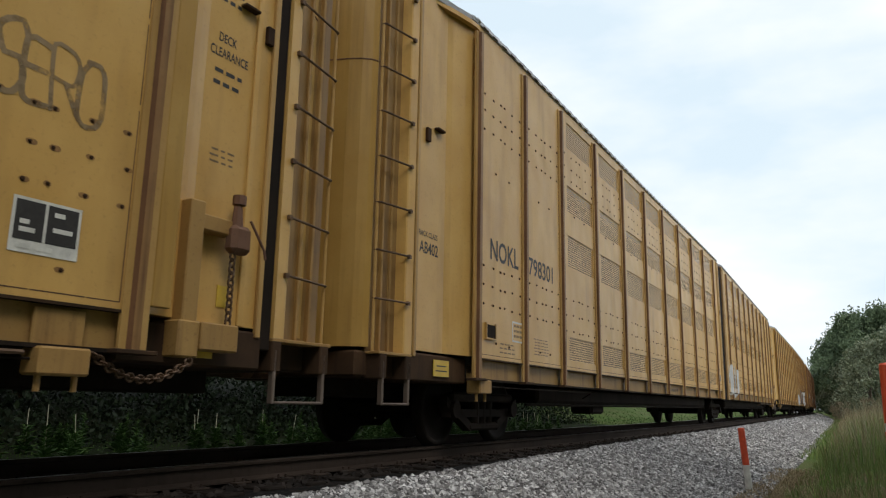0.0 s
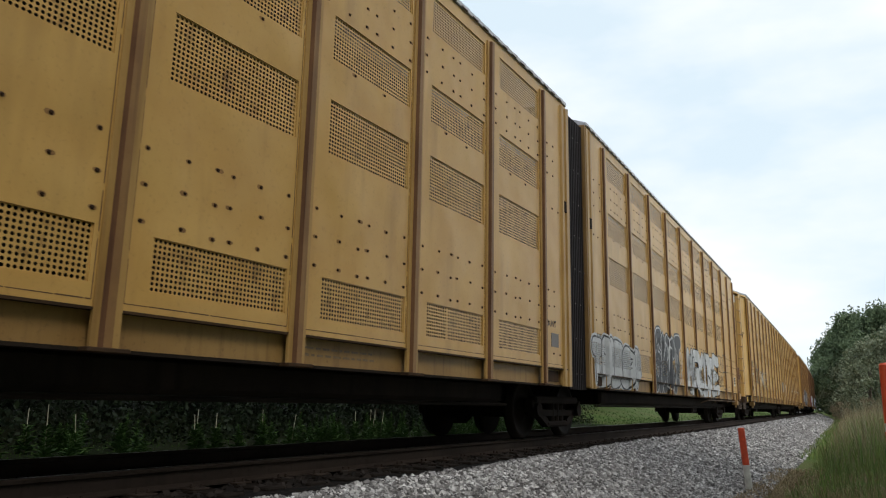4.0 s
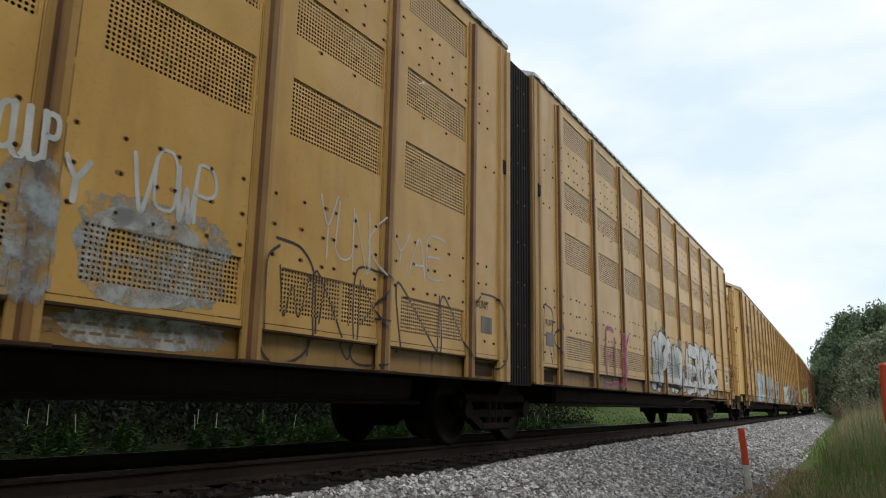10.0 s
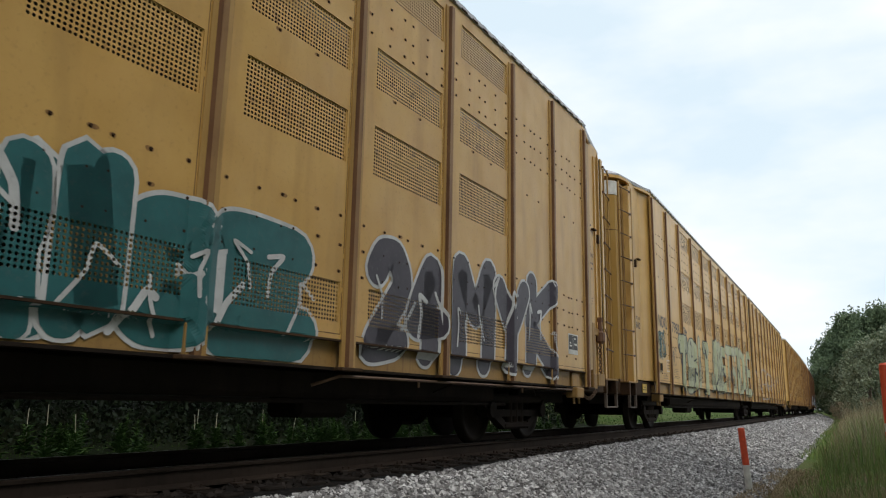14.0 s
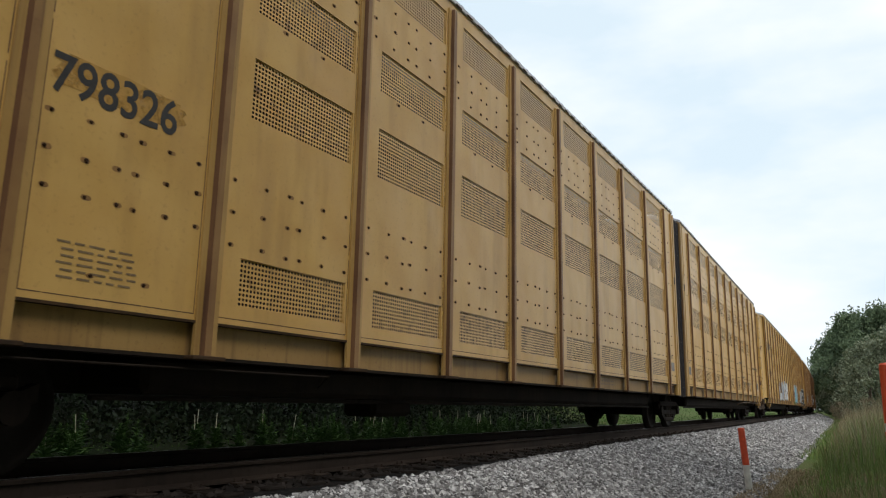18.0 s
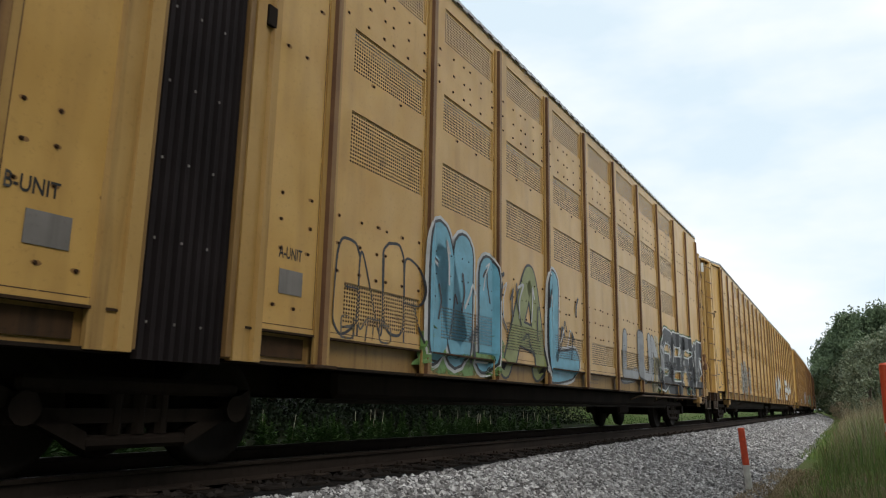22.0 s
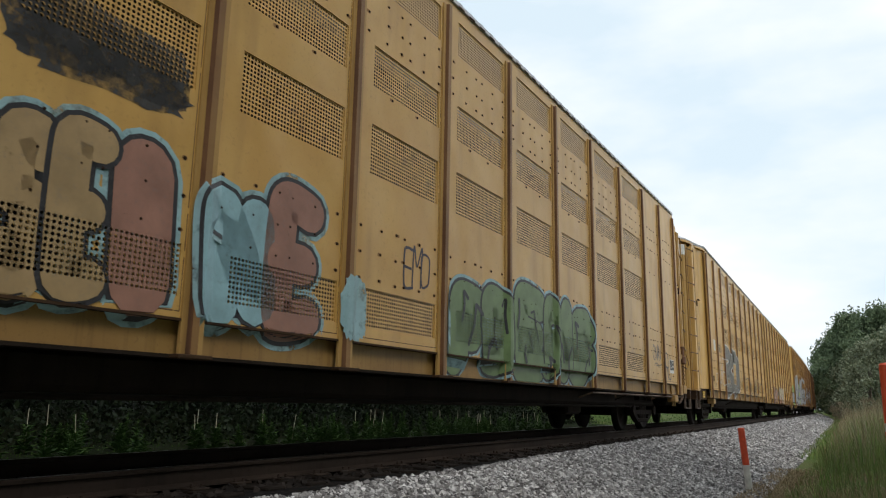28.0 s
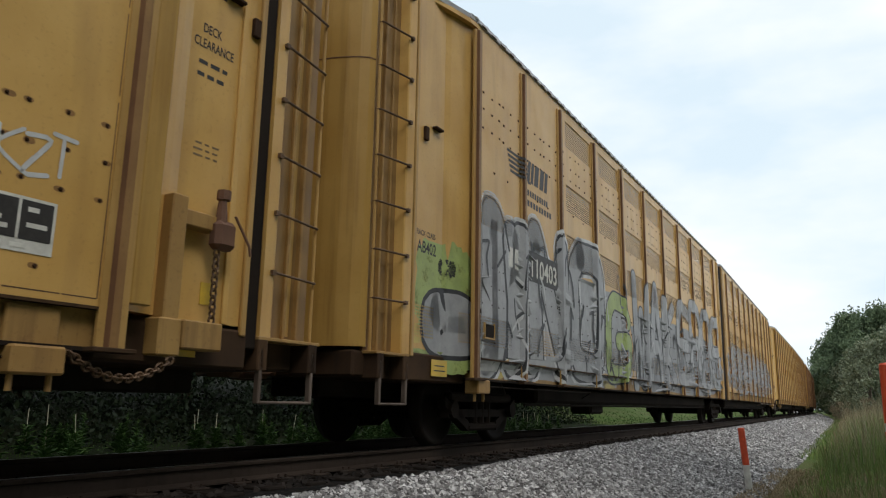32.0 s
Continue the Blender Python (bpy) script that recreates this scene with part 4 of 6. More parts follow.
def smooth_line(pts, step, tight):
    """A soft line through the points, at even steps."""
    res = []
    n = len(pts)
    for i in range(n - 1):
        p0, p1, p2, p3 = pts[max(i - 1, 0)], pts[i], pts[i + 1], pts[min(i + 2, n - 1)]
        gap = math.dist(p1, p2)
        k = max(2, int(gap / step))
        for j in range(k):
            t = j / k
            m1 = [(p2[q] - p0[q]) * tight for q in (0, 1)]
            m2 = [(p3[q] - p1[q]) * tight for q in (0, 1)]
            c1, c2 = (min(1.0, 0.9 * gap / (math.hypot(*w) + 1e-6)) for w in (m1, m2))
            m1, m2 = [c * c1 for c in m1], [c * c2 for c in m2]
            h = (2 * t ** 3 - 3 * t ** 2 + 1, t ** 3 - 2 * t ** 2 + t, -2 * t ** 3 + 3 * t ** 2, t ** 3 - t ** 2)
            res.append(tuple(h[0] * p1[q] + h[1] * m1[q] + h[2] * p2[q] + h[3] * m2[q] for q in (0, 1)))
    res.append(pts[-1])
    return res


def skin(half, y, z):
    """How far out the car's side stands at y, z: sheet, posts, sill."""
    u = (y if half == "B" else -y) + UC
    if u < 2.56:
        return float(np.interp(u, [1.92, 2.02, 2.50, 2.56], [1.2705, 1.3005, 1.4005, 1.4505]))
    d = min(abs(u - p) for p in POSTS)
    if u > 21.25:
        return 1.490
    low = min(1.0, max(0.0, (1.062 - z) / 0.03))
    face = (X_FACE + 0.0015) * (1 - low) + 1.388 * low
    return float(np.interp(d, [0.045, 0.165], [X_POST + 0.003, face]))


M_SPRAY = {}


def spray(name, col, soft=0.0):
    """Sprayed paint; the punched holes of the sheets stay open in it."""
    m, n, l, b = material(name)
    v = coords(n, l)
    f = noise_tex(n, l, v, 3.5, 5, 0.6)
    base = mix(n, l, ramp(n, l, f, 0.3, 0.72), tuple(c * 0.74 for c in col), tuple(min(1, c * 1.12) for c in col))
    l.new(mix(n, l, ramp(n, l, noise_tex(n, l, v, 17, 5, 0.7), 0.55, 0.78), base, tuple(0.55 * c + 0.06 for c in col)), b.inputs["Base Color"])
    b.inputs["Roughness"].default_value = 0.5

    def math_node(op, x, y=None):
        k = n.new("ShaderNodeMath")
        k.operation = op
        for i, q in enumerate((x, y)):
            if q is None:
                continue
            if isinstance(q, (int, float)):
                k.inputs[i].default_value = q
            else:
                l.new(q, k.inputs[i])
        return k.outputs[0]

    c = n.new("ShaderNodeTexCoord")
    sep = n.new("ShaderNodeSeparateXYZ")
    l.new(c.outputs["Object"], sep.inputs[0])
    dots = []
    for axis in ("Y", "Z"):
        fr = math_node("FRACT", math_node("DIVIDE", sep.outputs[axis], PITCH * (1.0 if axis == "Y" else 0.9564)))
        dots.append(math_node("POWER", math_node("ABSOLUTE", math_node("SUBTRACT", fr, 0.5)), 2.0))
    hole = math_node("LESS_THAN", math_node("ADD", dots[0], dots[1]), 0.325 ** 2)
    across = math_node("ABSOLUTE", math_node("SUBTRACT", math_node("FRACT", math_node("ADD", math_node("DIVIDE", sep.outputs["Y"], 1.86), 0.5)), 0.5))
    inside = math_node("LESS_THAN", across, (1.86 / 2 - SCREEN_IN) / 1.86)
    low = math_node("LESS_THAN", math_node("ABSOLUTE", sep.outputs["Z"]), PITCH * 5 * 0.9564)
    mid = math_node("LESS_THAN", math_node("ABSOLUTE", math_node("SUBTRACT", sep.outputs["Z"], PITCH * 43 * 0.9564)), PITCH * 7 * 0.9564)
    fac = math_node("MULTIPLY", math_node("MULTIPLY", hole, inside), math_node("MAXIMUM", low, mid))
    if soft:
        edge = ramp(n, l, noise_tex(n, l, v, 5.0, 5, 0.7), soft - 0.1, soft + 0.14)
        fac = math_node("MAXIMUM", fac, math_node("SUBTRACT", 1.0, edge))
    clear = n.new("ShaderNodeBsdfTransparent")
    both = n.new("ShaderNodeMixShader")
    l.new(fac, both.inputs["Fac"])
    l.new(b.outputs["BSDF"], both.inputs[1])
    l.new(clear.outputs["BSDF"], both.inputs[2])
    l.new(both.outputs["Shader"], n["Material Output"].inputs["Surface"])
    return m


WHITE = spray("white_spray", (0.60, 0.60, 0.60))
INKY = spray("black_spray", (0.030, 0.029, 0.034))
GREY = spray("grey_spray", (0.115, 0.10, 0.085), 0.36)
SILVER = spray("silver_spray", (0.36, 0.36, 0.37))
SLATE = spray("slate_spray", (0.13, 0.125, 0.135))
SLATEG = spray("grey_silver_spray", (0.25, 0.25, 0.26))
SLATEP = spray("faded_silver_blue_spray", (0.30, 0.32, 0.36), 0.44)
GREYBLUE = spray("pale_blue_grey_spray", (0.33, 0.36, 0.41), 0.30)
PINK = spray("magenta_spray", (0.40, 0.08, 0.16), 0.4)
ROSE = spray("rose_spray", (0.45, 0.16, 0.22))
RED = spray("red_spray", (0.50, 0.10, 0.06), 0.42)
SKYW = spray("pale_sky_blue_spray", (0.42, 0.52, 0.62))
TEAL = spray("teal_spray", (0.022, 0.13, 0.135))
TEALC = spray("teal_mist_spray", (0.05, 0.14, 0.13), 0.51)
PURPLE = spray("dark_purple_spray", (0.055, 0.045, 0.062))
MINT = spray("pale_green_spray", (0.40, 0.41, 0.25), 0.28)
LILAC = spray("lilac_spray", (0.42, 0.38, 0.42), 0.4)
LILACP = spray("dusty_pink_spray", (0.42, 0.27, 0.27), 0.3)
BROWN = spray("brown_mist_spray", (0.20, 0.125, 0.065), 0.42)
MAROON = spray("maroon_spray", (0.24, 0.11, 0.09), 0.3)
BLUE = spray("blue_spray", (0.10, 0.20, 0.38), 0.3)
CYAN = spray("bright_blue_spray", (0.16, 0.42, 0.56))
GREEN = spray("grass_green_spray", (0.16, 0.30, 0.08), 0.40)
GREENP = spray("mid_green_spray", (0.16, 0.24, 0.10), 0.24)
GREENH = spray("dark_green_mist_spray", (0.06, 0.17, 0.09), 0.46)
OLIVE = spray("olive_green_spray", (0.27, 0.29, 0.10))
OLIVEP = spray("lime_green_spray", (0.36, 0.44, 0.14), 0.3)
CREAM = spray("cream_spray", (0.50, 0.42, 0.26), 0.36)
CREAMP = spray("bone_spray", (0.50, 0.41, 0.30), 0.24)
FADED = spray("faded_white_spray", (0.45, 0.42, 0.37), 0.46)
FADEDG = spray("faded_brown_spray", (0.30, 0.20, 0.10), 0.4)
AQUA = spray("aqua_spray", (0.14, 0.40, 0.37), 0.44)
AQUAH = spray("aqua_mist_spray", (0.26, 0.46, 0.34), 0.56)
TAN = spray("tan_spray", (0.42, 0.285, 0.14), 0.2)
TANP = spray("brown_pink_spray", (0.36, 0.18, 0.13), 0.2)
PINKT = spray("salmon_spray", (0.40, 0.22, 0.16), 0.26)
SKYB = spray("light_blue_spray", (0.30, 0.50, 0.56))
SKYH = spray("powder_blue_spray", (0.32, 0.50, 0.54), 0.36)
GREYP = spray("dark_grey_fill_spray", (0.16, 0.145, 0.12), 0.36)
LINEY = spray("ochre_fill_spray", (0.45, 0.28, 0.10), 0.3)
BLACKC = spray("black_mist_spray", (0.045, 0.042, 0.04), 0.40)
ORANGED = spray("orange_patch_paint", (0.50, 0.26, 0.03))
ORANGEF = spray("faint_orange_spray", (0.50, 0.27, 0.05), 0.4)
YELLOWP = spray("yellow_patch_paint", (0.55, 0.42, 0.10))
HAZE = spray("pale_blue_mist_spray", (0.36, 0.40, 0.42), 0.50)
HAZEW = spray("chalky_mist_spray", (0.46, 0.46, 0.45), 0.44)
ORIGIN_Z = 1.435


def origin_y(half):
    return (12.13 - UC) * (1 if half == "B" else -1) + SHIFT


def ribbon(sh, half, line, width, lift, oy):
    """A flat stroke with round ends, laid on the car's side."""
    n = len(line)
    cols = max(2, int(width / 0.022))
    first = len(sh.v)
    rows = []
    ext = width * 0.42
    d0 = (line[0][0] - line[1][0], line[0][1] - line[1][1])
    d1 = (line[-1][0] - line[-2][0], line[-1][1] - line[-2][1])
    for i in range(n):
        a, b = line[max(i - 1, 0)], line[min(i + 1, n - 1)]
        dy, dz = b[0] - a[0], b[1] - a[1]
        k = math.hypot(dy, dz) or 1.0
        rows.append((line[i], (-dz / k, dy / k), width))
    for end, d, at in ((0, d0, 0), (1, d1, len(rows))):
        k = math.hypot(*d) or 1.0
        u = (d[0] / k, d[1] / k)
        base, nor, _ = rows[0] if end == 0 else rows[-1]
        caps = [((base[0] + u[0] * width * 0.5 * q, base[1] + u[1] * width * 0.5 * q), nor, width * math.sqrt(max(0.0, 1 - q * q))) for q in (0.5, 0.85, 0.98)]
        rows = caps[::-1] + rows if end == 0 else rows + caps
    for (y, z), (ny, nz), w in rows:
        for c in range(cols + 1):
            q = (c / cols - 0.5) * w
            yy, zz = y + ny * q, max(z + nz * q, 0.815)
            sh.v.append((skin(half, yy, zz) + lift, yy - oy, zz - ORIGIN_Z))
    m = cols + 1
    for i in range(len(rows) - 1):
        for c in range(cols):
            a = first + i * m + c
            sh.f.append((a, a + m, a + m + 1, a + 1))


def lay(k, half, name, sh, mat, label):
    ob = part(name, sh, mat, UNITS[k, half], label, at=pose(0, origin_y(half), ORIGIN_Z))
    return ob


def letters(y0, y1, z0, z1, word, weight, rng, wob, slant=0.0):
    """The letters' strokes on the car's side: one list of lines a letter."""
    n = len(word)
    cell = (y1 - y0) / n
    w = min(weight * min(cell, (z1 - z0)) * (0.6 if weight < 0.46 else 0.95), 0.34 if weight < 0.46 else 0.36 if weight <= 0.56 else 0.50)
    out = []
    for i, ch in enumerate(word):
        lean, grow, drop = rng.uniform(-0.12, 0.12) * wob, 1 + rng.uniform(-0.16, 0.08) * wob, rng.uniform(-0.03, 0.1) * wob
        lines = []
        for pts in skeleton_of(ch):
            q = []
            for x, y in pts:
                x += rng.uniform(-0.05, 0.05) * wob + (lean + slant) * (y - 0.5)
                y = y * grow + drop * (1 - y) + rng.uniform(-0.04, 0.04) * wob
                q.append((y0 + cell * i + w * 0.4 + x * max(cell - w * 0.8, cell * 0.45), z0 + w * 0.5 + y * max(z1 - z0 - w, 0.03)))
            lines.append(q)
        out.append(lines)
    return out, w


def tag(k, half, y0, y1, z0, z1, word, col, width):
    """A quick one-line scrawl."""
    rng = random.Random(hash_of(word, y0))
    sh = Shape()
    lines, _ = letters(y0, y1, z0, z1, word, 0.1, rng, 1.0)
    for i, letter in enumerate(lines):
        for j, q in enumerate(letter):
            ribbon(sh, half, smooth_line(q, 0.04, 0.42), width * rng.uniform(0.85, 1.2), 0.0012 + 0.0002 * ((i + j) % 5), origin_y(half))
    lay(k, half, "graffiti_tag", sh, col, "sprayed scrawl")


def hash_of(word, y):
    return sum(ord(c) * (i + 3) for i, c in enumerate(word)) + int(y * 100)


def piece(k, half, y0, y1, z0, z1, word, fill, line, halo, weight):
    """Fat sprayed letters: halo, outline, fill."""
    rng = random.Random(hash_of(word, y0))
    lines, w = letters(y0, y1, z0, z1, word, weight, rng, 0.8, 0.3 if fill is INKY else 0.0)
    rim = max(0.024, min(0.046, 0.10 * w + 0.016)) * (1.5 if weight > 0.8 else 1.0)
    bend = 0.06 if fill is INKY else 0.30
    layers = ([("graffiti_halo", halo, w + 3.6 * rim, 0.0010)] if halo else []) + [("graffiti_outline", line, w + 1.7 * rim, 0.0036), ("graffiti_fill", fill, w, 0.0062)]
    for name, col, width, lift in layers:
        sh = Shape()
        for i, letter in enumerate(lines):
            for j, q in enumerate(letter):
                ribbon(sh, half, smooth_line(q, 0.024, bend), width, lift + 0.0042 * (i % 2) * (name != "graffiti_halo") + 0.00015 * j, origin_y(half))
            if name != "graffiti_halo":
                lay(k, half, name, sh, col, "sprayed letter of a graffiti piece" if name == "graffiti_fill" else "")
                sh = Shape()
        if name == "graffiti_halo":
            lay(k, half, name, sh, col, "")


def accents(k, half, y0, y1, z0, z1, col, count, width, seed):
    """Short hooked strokes and spikes inside a sprayed piece."""
    rng = random.Random(seed)
    sh = Shape()
    for i in range(count):
        y, z = y0 + (y1 - y0) * (i + rng.uniform(0.1, 0.9)) / count, rng.uniform(z0 + 0.1, z1 - 0.35)
        ln, lean = rng.uniform(0.25, 0.62) * min(1.0, (z1 - z0) / 1.4), rng.uniform(-0.22, 0.28)
        hook = rng.choice((-1, 1)) * rng.uniform(0.06, 0.20)
        pts = [(y, z), (y + lean * 0.5 + hook * 0.3, z + ln * 0.55), (y + lean, z + ln)]
        if rng.random() < 0.6:
            pts.append((y + lean + hook, z + ln * rng.uniform(0.6, 0.95)))
        ribbon(sh, half, smooth_line(pts, 0.024, 0.3), width * rng.uniform(0.7, 1.5), 0.0128 + 0.0002 * (i % 4), origin_y(half))
    tagged(lay(k, half, "graffiti_accent", sh, col, "thin hooked strokes inside the sprayed letters"), kind="stuff")


def cloud(k, half, y0, y1, z0, z1, col):
    """A sprayed patch with an uneven rim."""
    sh = Shape()
    rng = random.Random(int(100 * (y0 + z1)))
    cy, cz, ry, rz, oy = (y0 + y1) / 2, (z0 + z1) / 2, (y1 - y0) / 2, (z1 - z0) / 2, origin_y(half)
    seg = 48
    rings = max(3, int(max(ry, rz) / 0.035))
    rim = [1 + 0.05 * math.sin(3 * q + 6 * rng.random()) + rng.uniform(-0.05, 0.05) for q in range(seg)]
    for i in range(rings + 1):
        for j in range(seg):
            a = 2 * math.pi * j / seg
            c, s = math.cos(a), math.sin(a)
            y = cy + ry * i / rings * rim[j] * math.copysign(abs(c) ** 0.55, c)
            z = max(0.815, cz + rz * i / rings * rim[j] * math.copysign(abs(s) ** 0.55, s))
            sh.v.append((skin(half, y, z) + 0.0007, y - oy, z - ORIGIN_Z))
    sh.f = [(i * seg + j, (i + 1) * seg + j, (i + 1) * seg + (j + 1) % seg, i * seg + (j + 1) % seg) for i in range(rings) for j in range(seg)]
    lay(k, half, "spray_patch", sh, col, "misty sprayed patch")


def stencil(k, half, y, z, text, size, col=None, plate=0.0, width=None):
    """Lettering in the plain built-in face, flat on the car's side; y is its start, z its foot."""
    co, faces = TEXTS[text]
    co = co * (size / 0.72)
    squeeze = width / max(co[:, 0].max(), 0.01) if width else 0.82
    sh = Shape()
    for p in co:
        yy, zz = y + p[0] * squeeze, z + p[1]
        sh.v.append((skin(half, yy, zz) + 0.0016 + plate, yy, zz))
    sh.f = faces
    part("stencilled_lettering", sh, col or M_INK, UNITS[k, half], "black stencilled lettering")


def bars(k, half, y0, y1, z0, z1, rows, col=None):
    """Small print that cannot be read: lines of dashes."""
    sh = Shape()
    rng = random.Random(int(y0 * 100) + rows)
    h = (z1 - z0) / rows
    for r in range(rows):
        y = y0 + rng.uniform(0, 0.05)
        while y < y1 - 0.05:
            w = rng.uniform(0.04, 0.12)
            zz = z1 - h * (r + 0.8)
            x = skin(half, y, zz) + 0.0015
            sh.add([(x, y, zz), (x, min(y + w, y1), zz), (x, min(y + w, y1), zz + h * 0.33), (x, y, zz + h * 0.33)], [(0, 1, 2, 3)])
            y += w + 0.03
    part("small_print", sh, col or M_FADEINK, UNITS[k, half], "faded lines of small print", kind="stuff")


M_FADEINK = plain("faded_stencil_paint", (0.21, 0.135, 0.065), 0.6, 0.3, 20)


def emblem(k, y, z):
    """The railway's emblem as plain shapes: speed lines and a dark slanted block, with two bars for its name."""
    x = X_FACE + 0.0016
    for i in range(5):
        sh = Shape()
        a, zz = 0.03 * i, z + 0.52 - 0.075 * i
        xx = lambda yy, q: skin("B", yy, q) + 0.0016
        ys = [y + a + 0.11 * j for j in range(8)]
        for p, q in zip(ys[:-1], ys[1:]):
            sh.add([(xx(p, zz), p, zz), (xx(q, zz), q, zz), (xx(q, zz), q, zz + 0.045), (xx(p, zz), p, zz + 0.045)], [(0, 1, 2, 3)])
        part("emblem_line", sh, M_INK, UNITS[k, "B"], "black speed line of a painted emblem")
    sh = Shape()
    for a, b in ((0.74, 0.84), (0.88, 0.98), (1.02, 1.18), (1.24, 1.40), (1.44, 1.56)):
        yy, zz = y + a, z + 0.25
        w = b - a
        xq = skin("B", yy + w / 2, zz) + 0.002
        sh.add([(xq, yy, zz), (xq, yy + w, zz), (xq, yy + w + 0.06, zz + 0.36), (xq, yy + 0.06, zz + 0.36)], [(0, 1, 2, 3)])
    for a, b, q in ((0.76, 1.62, 0.02), (0.76, 1.78, -0.15)):
        steps = [y + a + (b - a) * i / 9 for i in range(10)]
        for i, p in enumerate(steps[:-1]):
            sh.add([(x, p, z + q), (x, p + (b - a) / 9 * 0.72, z + q), (x, p + (b - a) / 9 * 0.72, z + q + 0.10), (x, p, z + q + 0.10)], [(0, 1, 2, 3)])
    part("emblem_block", sh, M_INK, UNITS[k, "B"], "black slanted block and bars of an emblem")


for k in range(CARS):
    base = -UC - 0.13
    if k in NS_MARKS:
        dark = k == 11
        if dark:
            for a, b in ((3.50, 4.14), (4.36, 5.58)):
                part("number_field", Shape().box(1.4512, 1.460, base + a, base + b, 2.36, 2.84), M_INK, UNITS[k, "B"], "black field behind the number")
        for a in (3.64, 3.84):
            part("mark_bar", Shape().box(1.4512, 1.4625 if dark else 1.4525, base + a, base + a + 0.13, 2.45, 2.75), M_WHITE if dark else M_INK, UNITS[k, "B"], "plain bar of a painted mark")
        stencil(k, "B", base + 4.39, 2.44, NS_MARKS[k], 0.31, M_WHITE if dark else None, 0.012 if dark else 0.0, width=1.12)
        if k != 1:
            emblem(k, base + 3.58, 3.70)
    elif k == 10:
        part("white_sign", Shape().box(1.452, 1.456, base + 3.48, base + 3.86, 2.42, 2.80), M_WHITE, UNITS[k, "B"], "white sign with black bars")
        bars(k, "B", base + 3.53, base + 3.82, 2.5, 2.74, 1, M_INK)
        stencil(k, "B", base + 4.24, 2.44, "110631", 0.30, width=0.98)
    else:
        word, num = MARKS.get(k, ("NOKL", "798290"))
        stencil(k, "B", base + 2.98, 2.46, word, 0.30, width=0.96)
        if k == 5:
            stencil(k, "B", base + 4.51, 2.46, "7983", 0.29, width=0.95)
            stencil(k, "B", base + 5.84, 2.46, "17", 0.29, width=0.40)
        else:
            stencil(k, "B", base + 4.32, 2.46, num, 0.28, width=1.0)
    notice = Shape().box(1.4512, 1.4525, base + 3.72, base + 4.10, 1.36, 1.66)
    notice = part("framed_notice", notice, M_WHITE, UNITS[k, "B"], "white-edged notice panel")
    part("notice_field", Shape().box(1.4526, 1.4535, base + 3.745, base + 4.075, 1.385, 1.635), M_PAINT, notice)
    lines = Shape()
    for j in range(3):
        for a, b in ((3.77, 3.84), (3.86, 3.95), (3.97, 4.05)):
            lines.box(1.4536, 1.4542, base + a, base + b, 1.58 - 0.075 * j, 1.615 - 0.075 * j)
    part("notice_print", lines, M_FADEINK, notice, kind="stuff")
    stencil(k, "B", base + 1.46, 2.28, "AB402", 0.15, width=0.44)
    stencil(k, "B", base + 1.44, 2.49, "RACK CLASS", 0.07, width=0.44)
    bars(k, "B", base + 4.5, base + 5.1, 1.22, 1.5, 6)
    bars(k, "B", base + 3.3, base + 3.8, 1.16, 1.34, 3)
    stencil(k, "B", 20.64 - UC, 1.72, "B-UNIT", 0.11, width=0.36)
    if k in (0, 2):
        stencil(k, "B", (13.38 if k == 0 else 13.6) - UC, 0.875, "LD LMT 60000 EACH UNIT", 0.085, width=1.15)
    bars(k, "B", 15.0 - UC, 16.2 - UC, 0.87, 1.0, 2)
    u = UNITS[k, "B"]
    pocket = part("card_pocket", Shape().box(1.451, 1.475, base + 2.86, base + 3.13, 1.35, 1.53, 0.006), M_BLACK, u, "dark metal card holder")
    part("pocket_rim", Shape().box(1.451, 1.482, base + 2.84, base + 2.86, 1.33, 1.55).box(1.451, 1.482, base + 2.86, base + 3.13, 1.33, 1.35).box(1.451, 1.482, base + 3.13, base + 3.15, 1.33, 1.55), M_EDGE, pocket)
for k, ua, z, x in ((9, 1.79, 2.10, 1.322), (1, 1.30, 1.72, 1.298)):
    plate = part("notice_plate", Shape().box(x, x + 0.006, UC - ua - 0.33, UC - ua, z, z + 0.24, 0.002), M_SIGN, UNITS[k, "A"], "yellow notice plate with black print")
    rows = Shape()
    for j in range(3):
        rows.box(x + 0.0062, x + 0.0072, UC - ua - 0.29 + 0.02 * j, UC - ua - 0.05, z + 0.175 - 0.065 * j, z + 0.205 - 0.065 * j)
    part("notice_print", rows, M_INK, plate, kind="stuff")
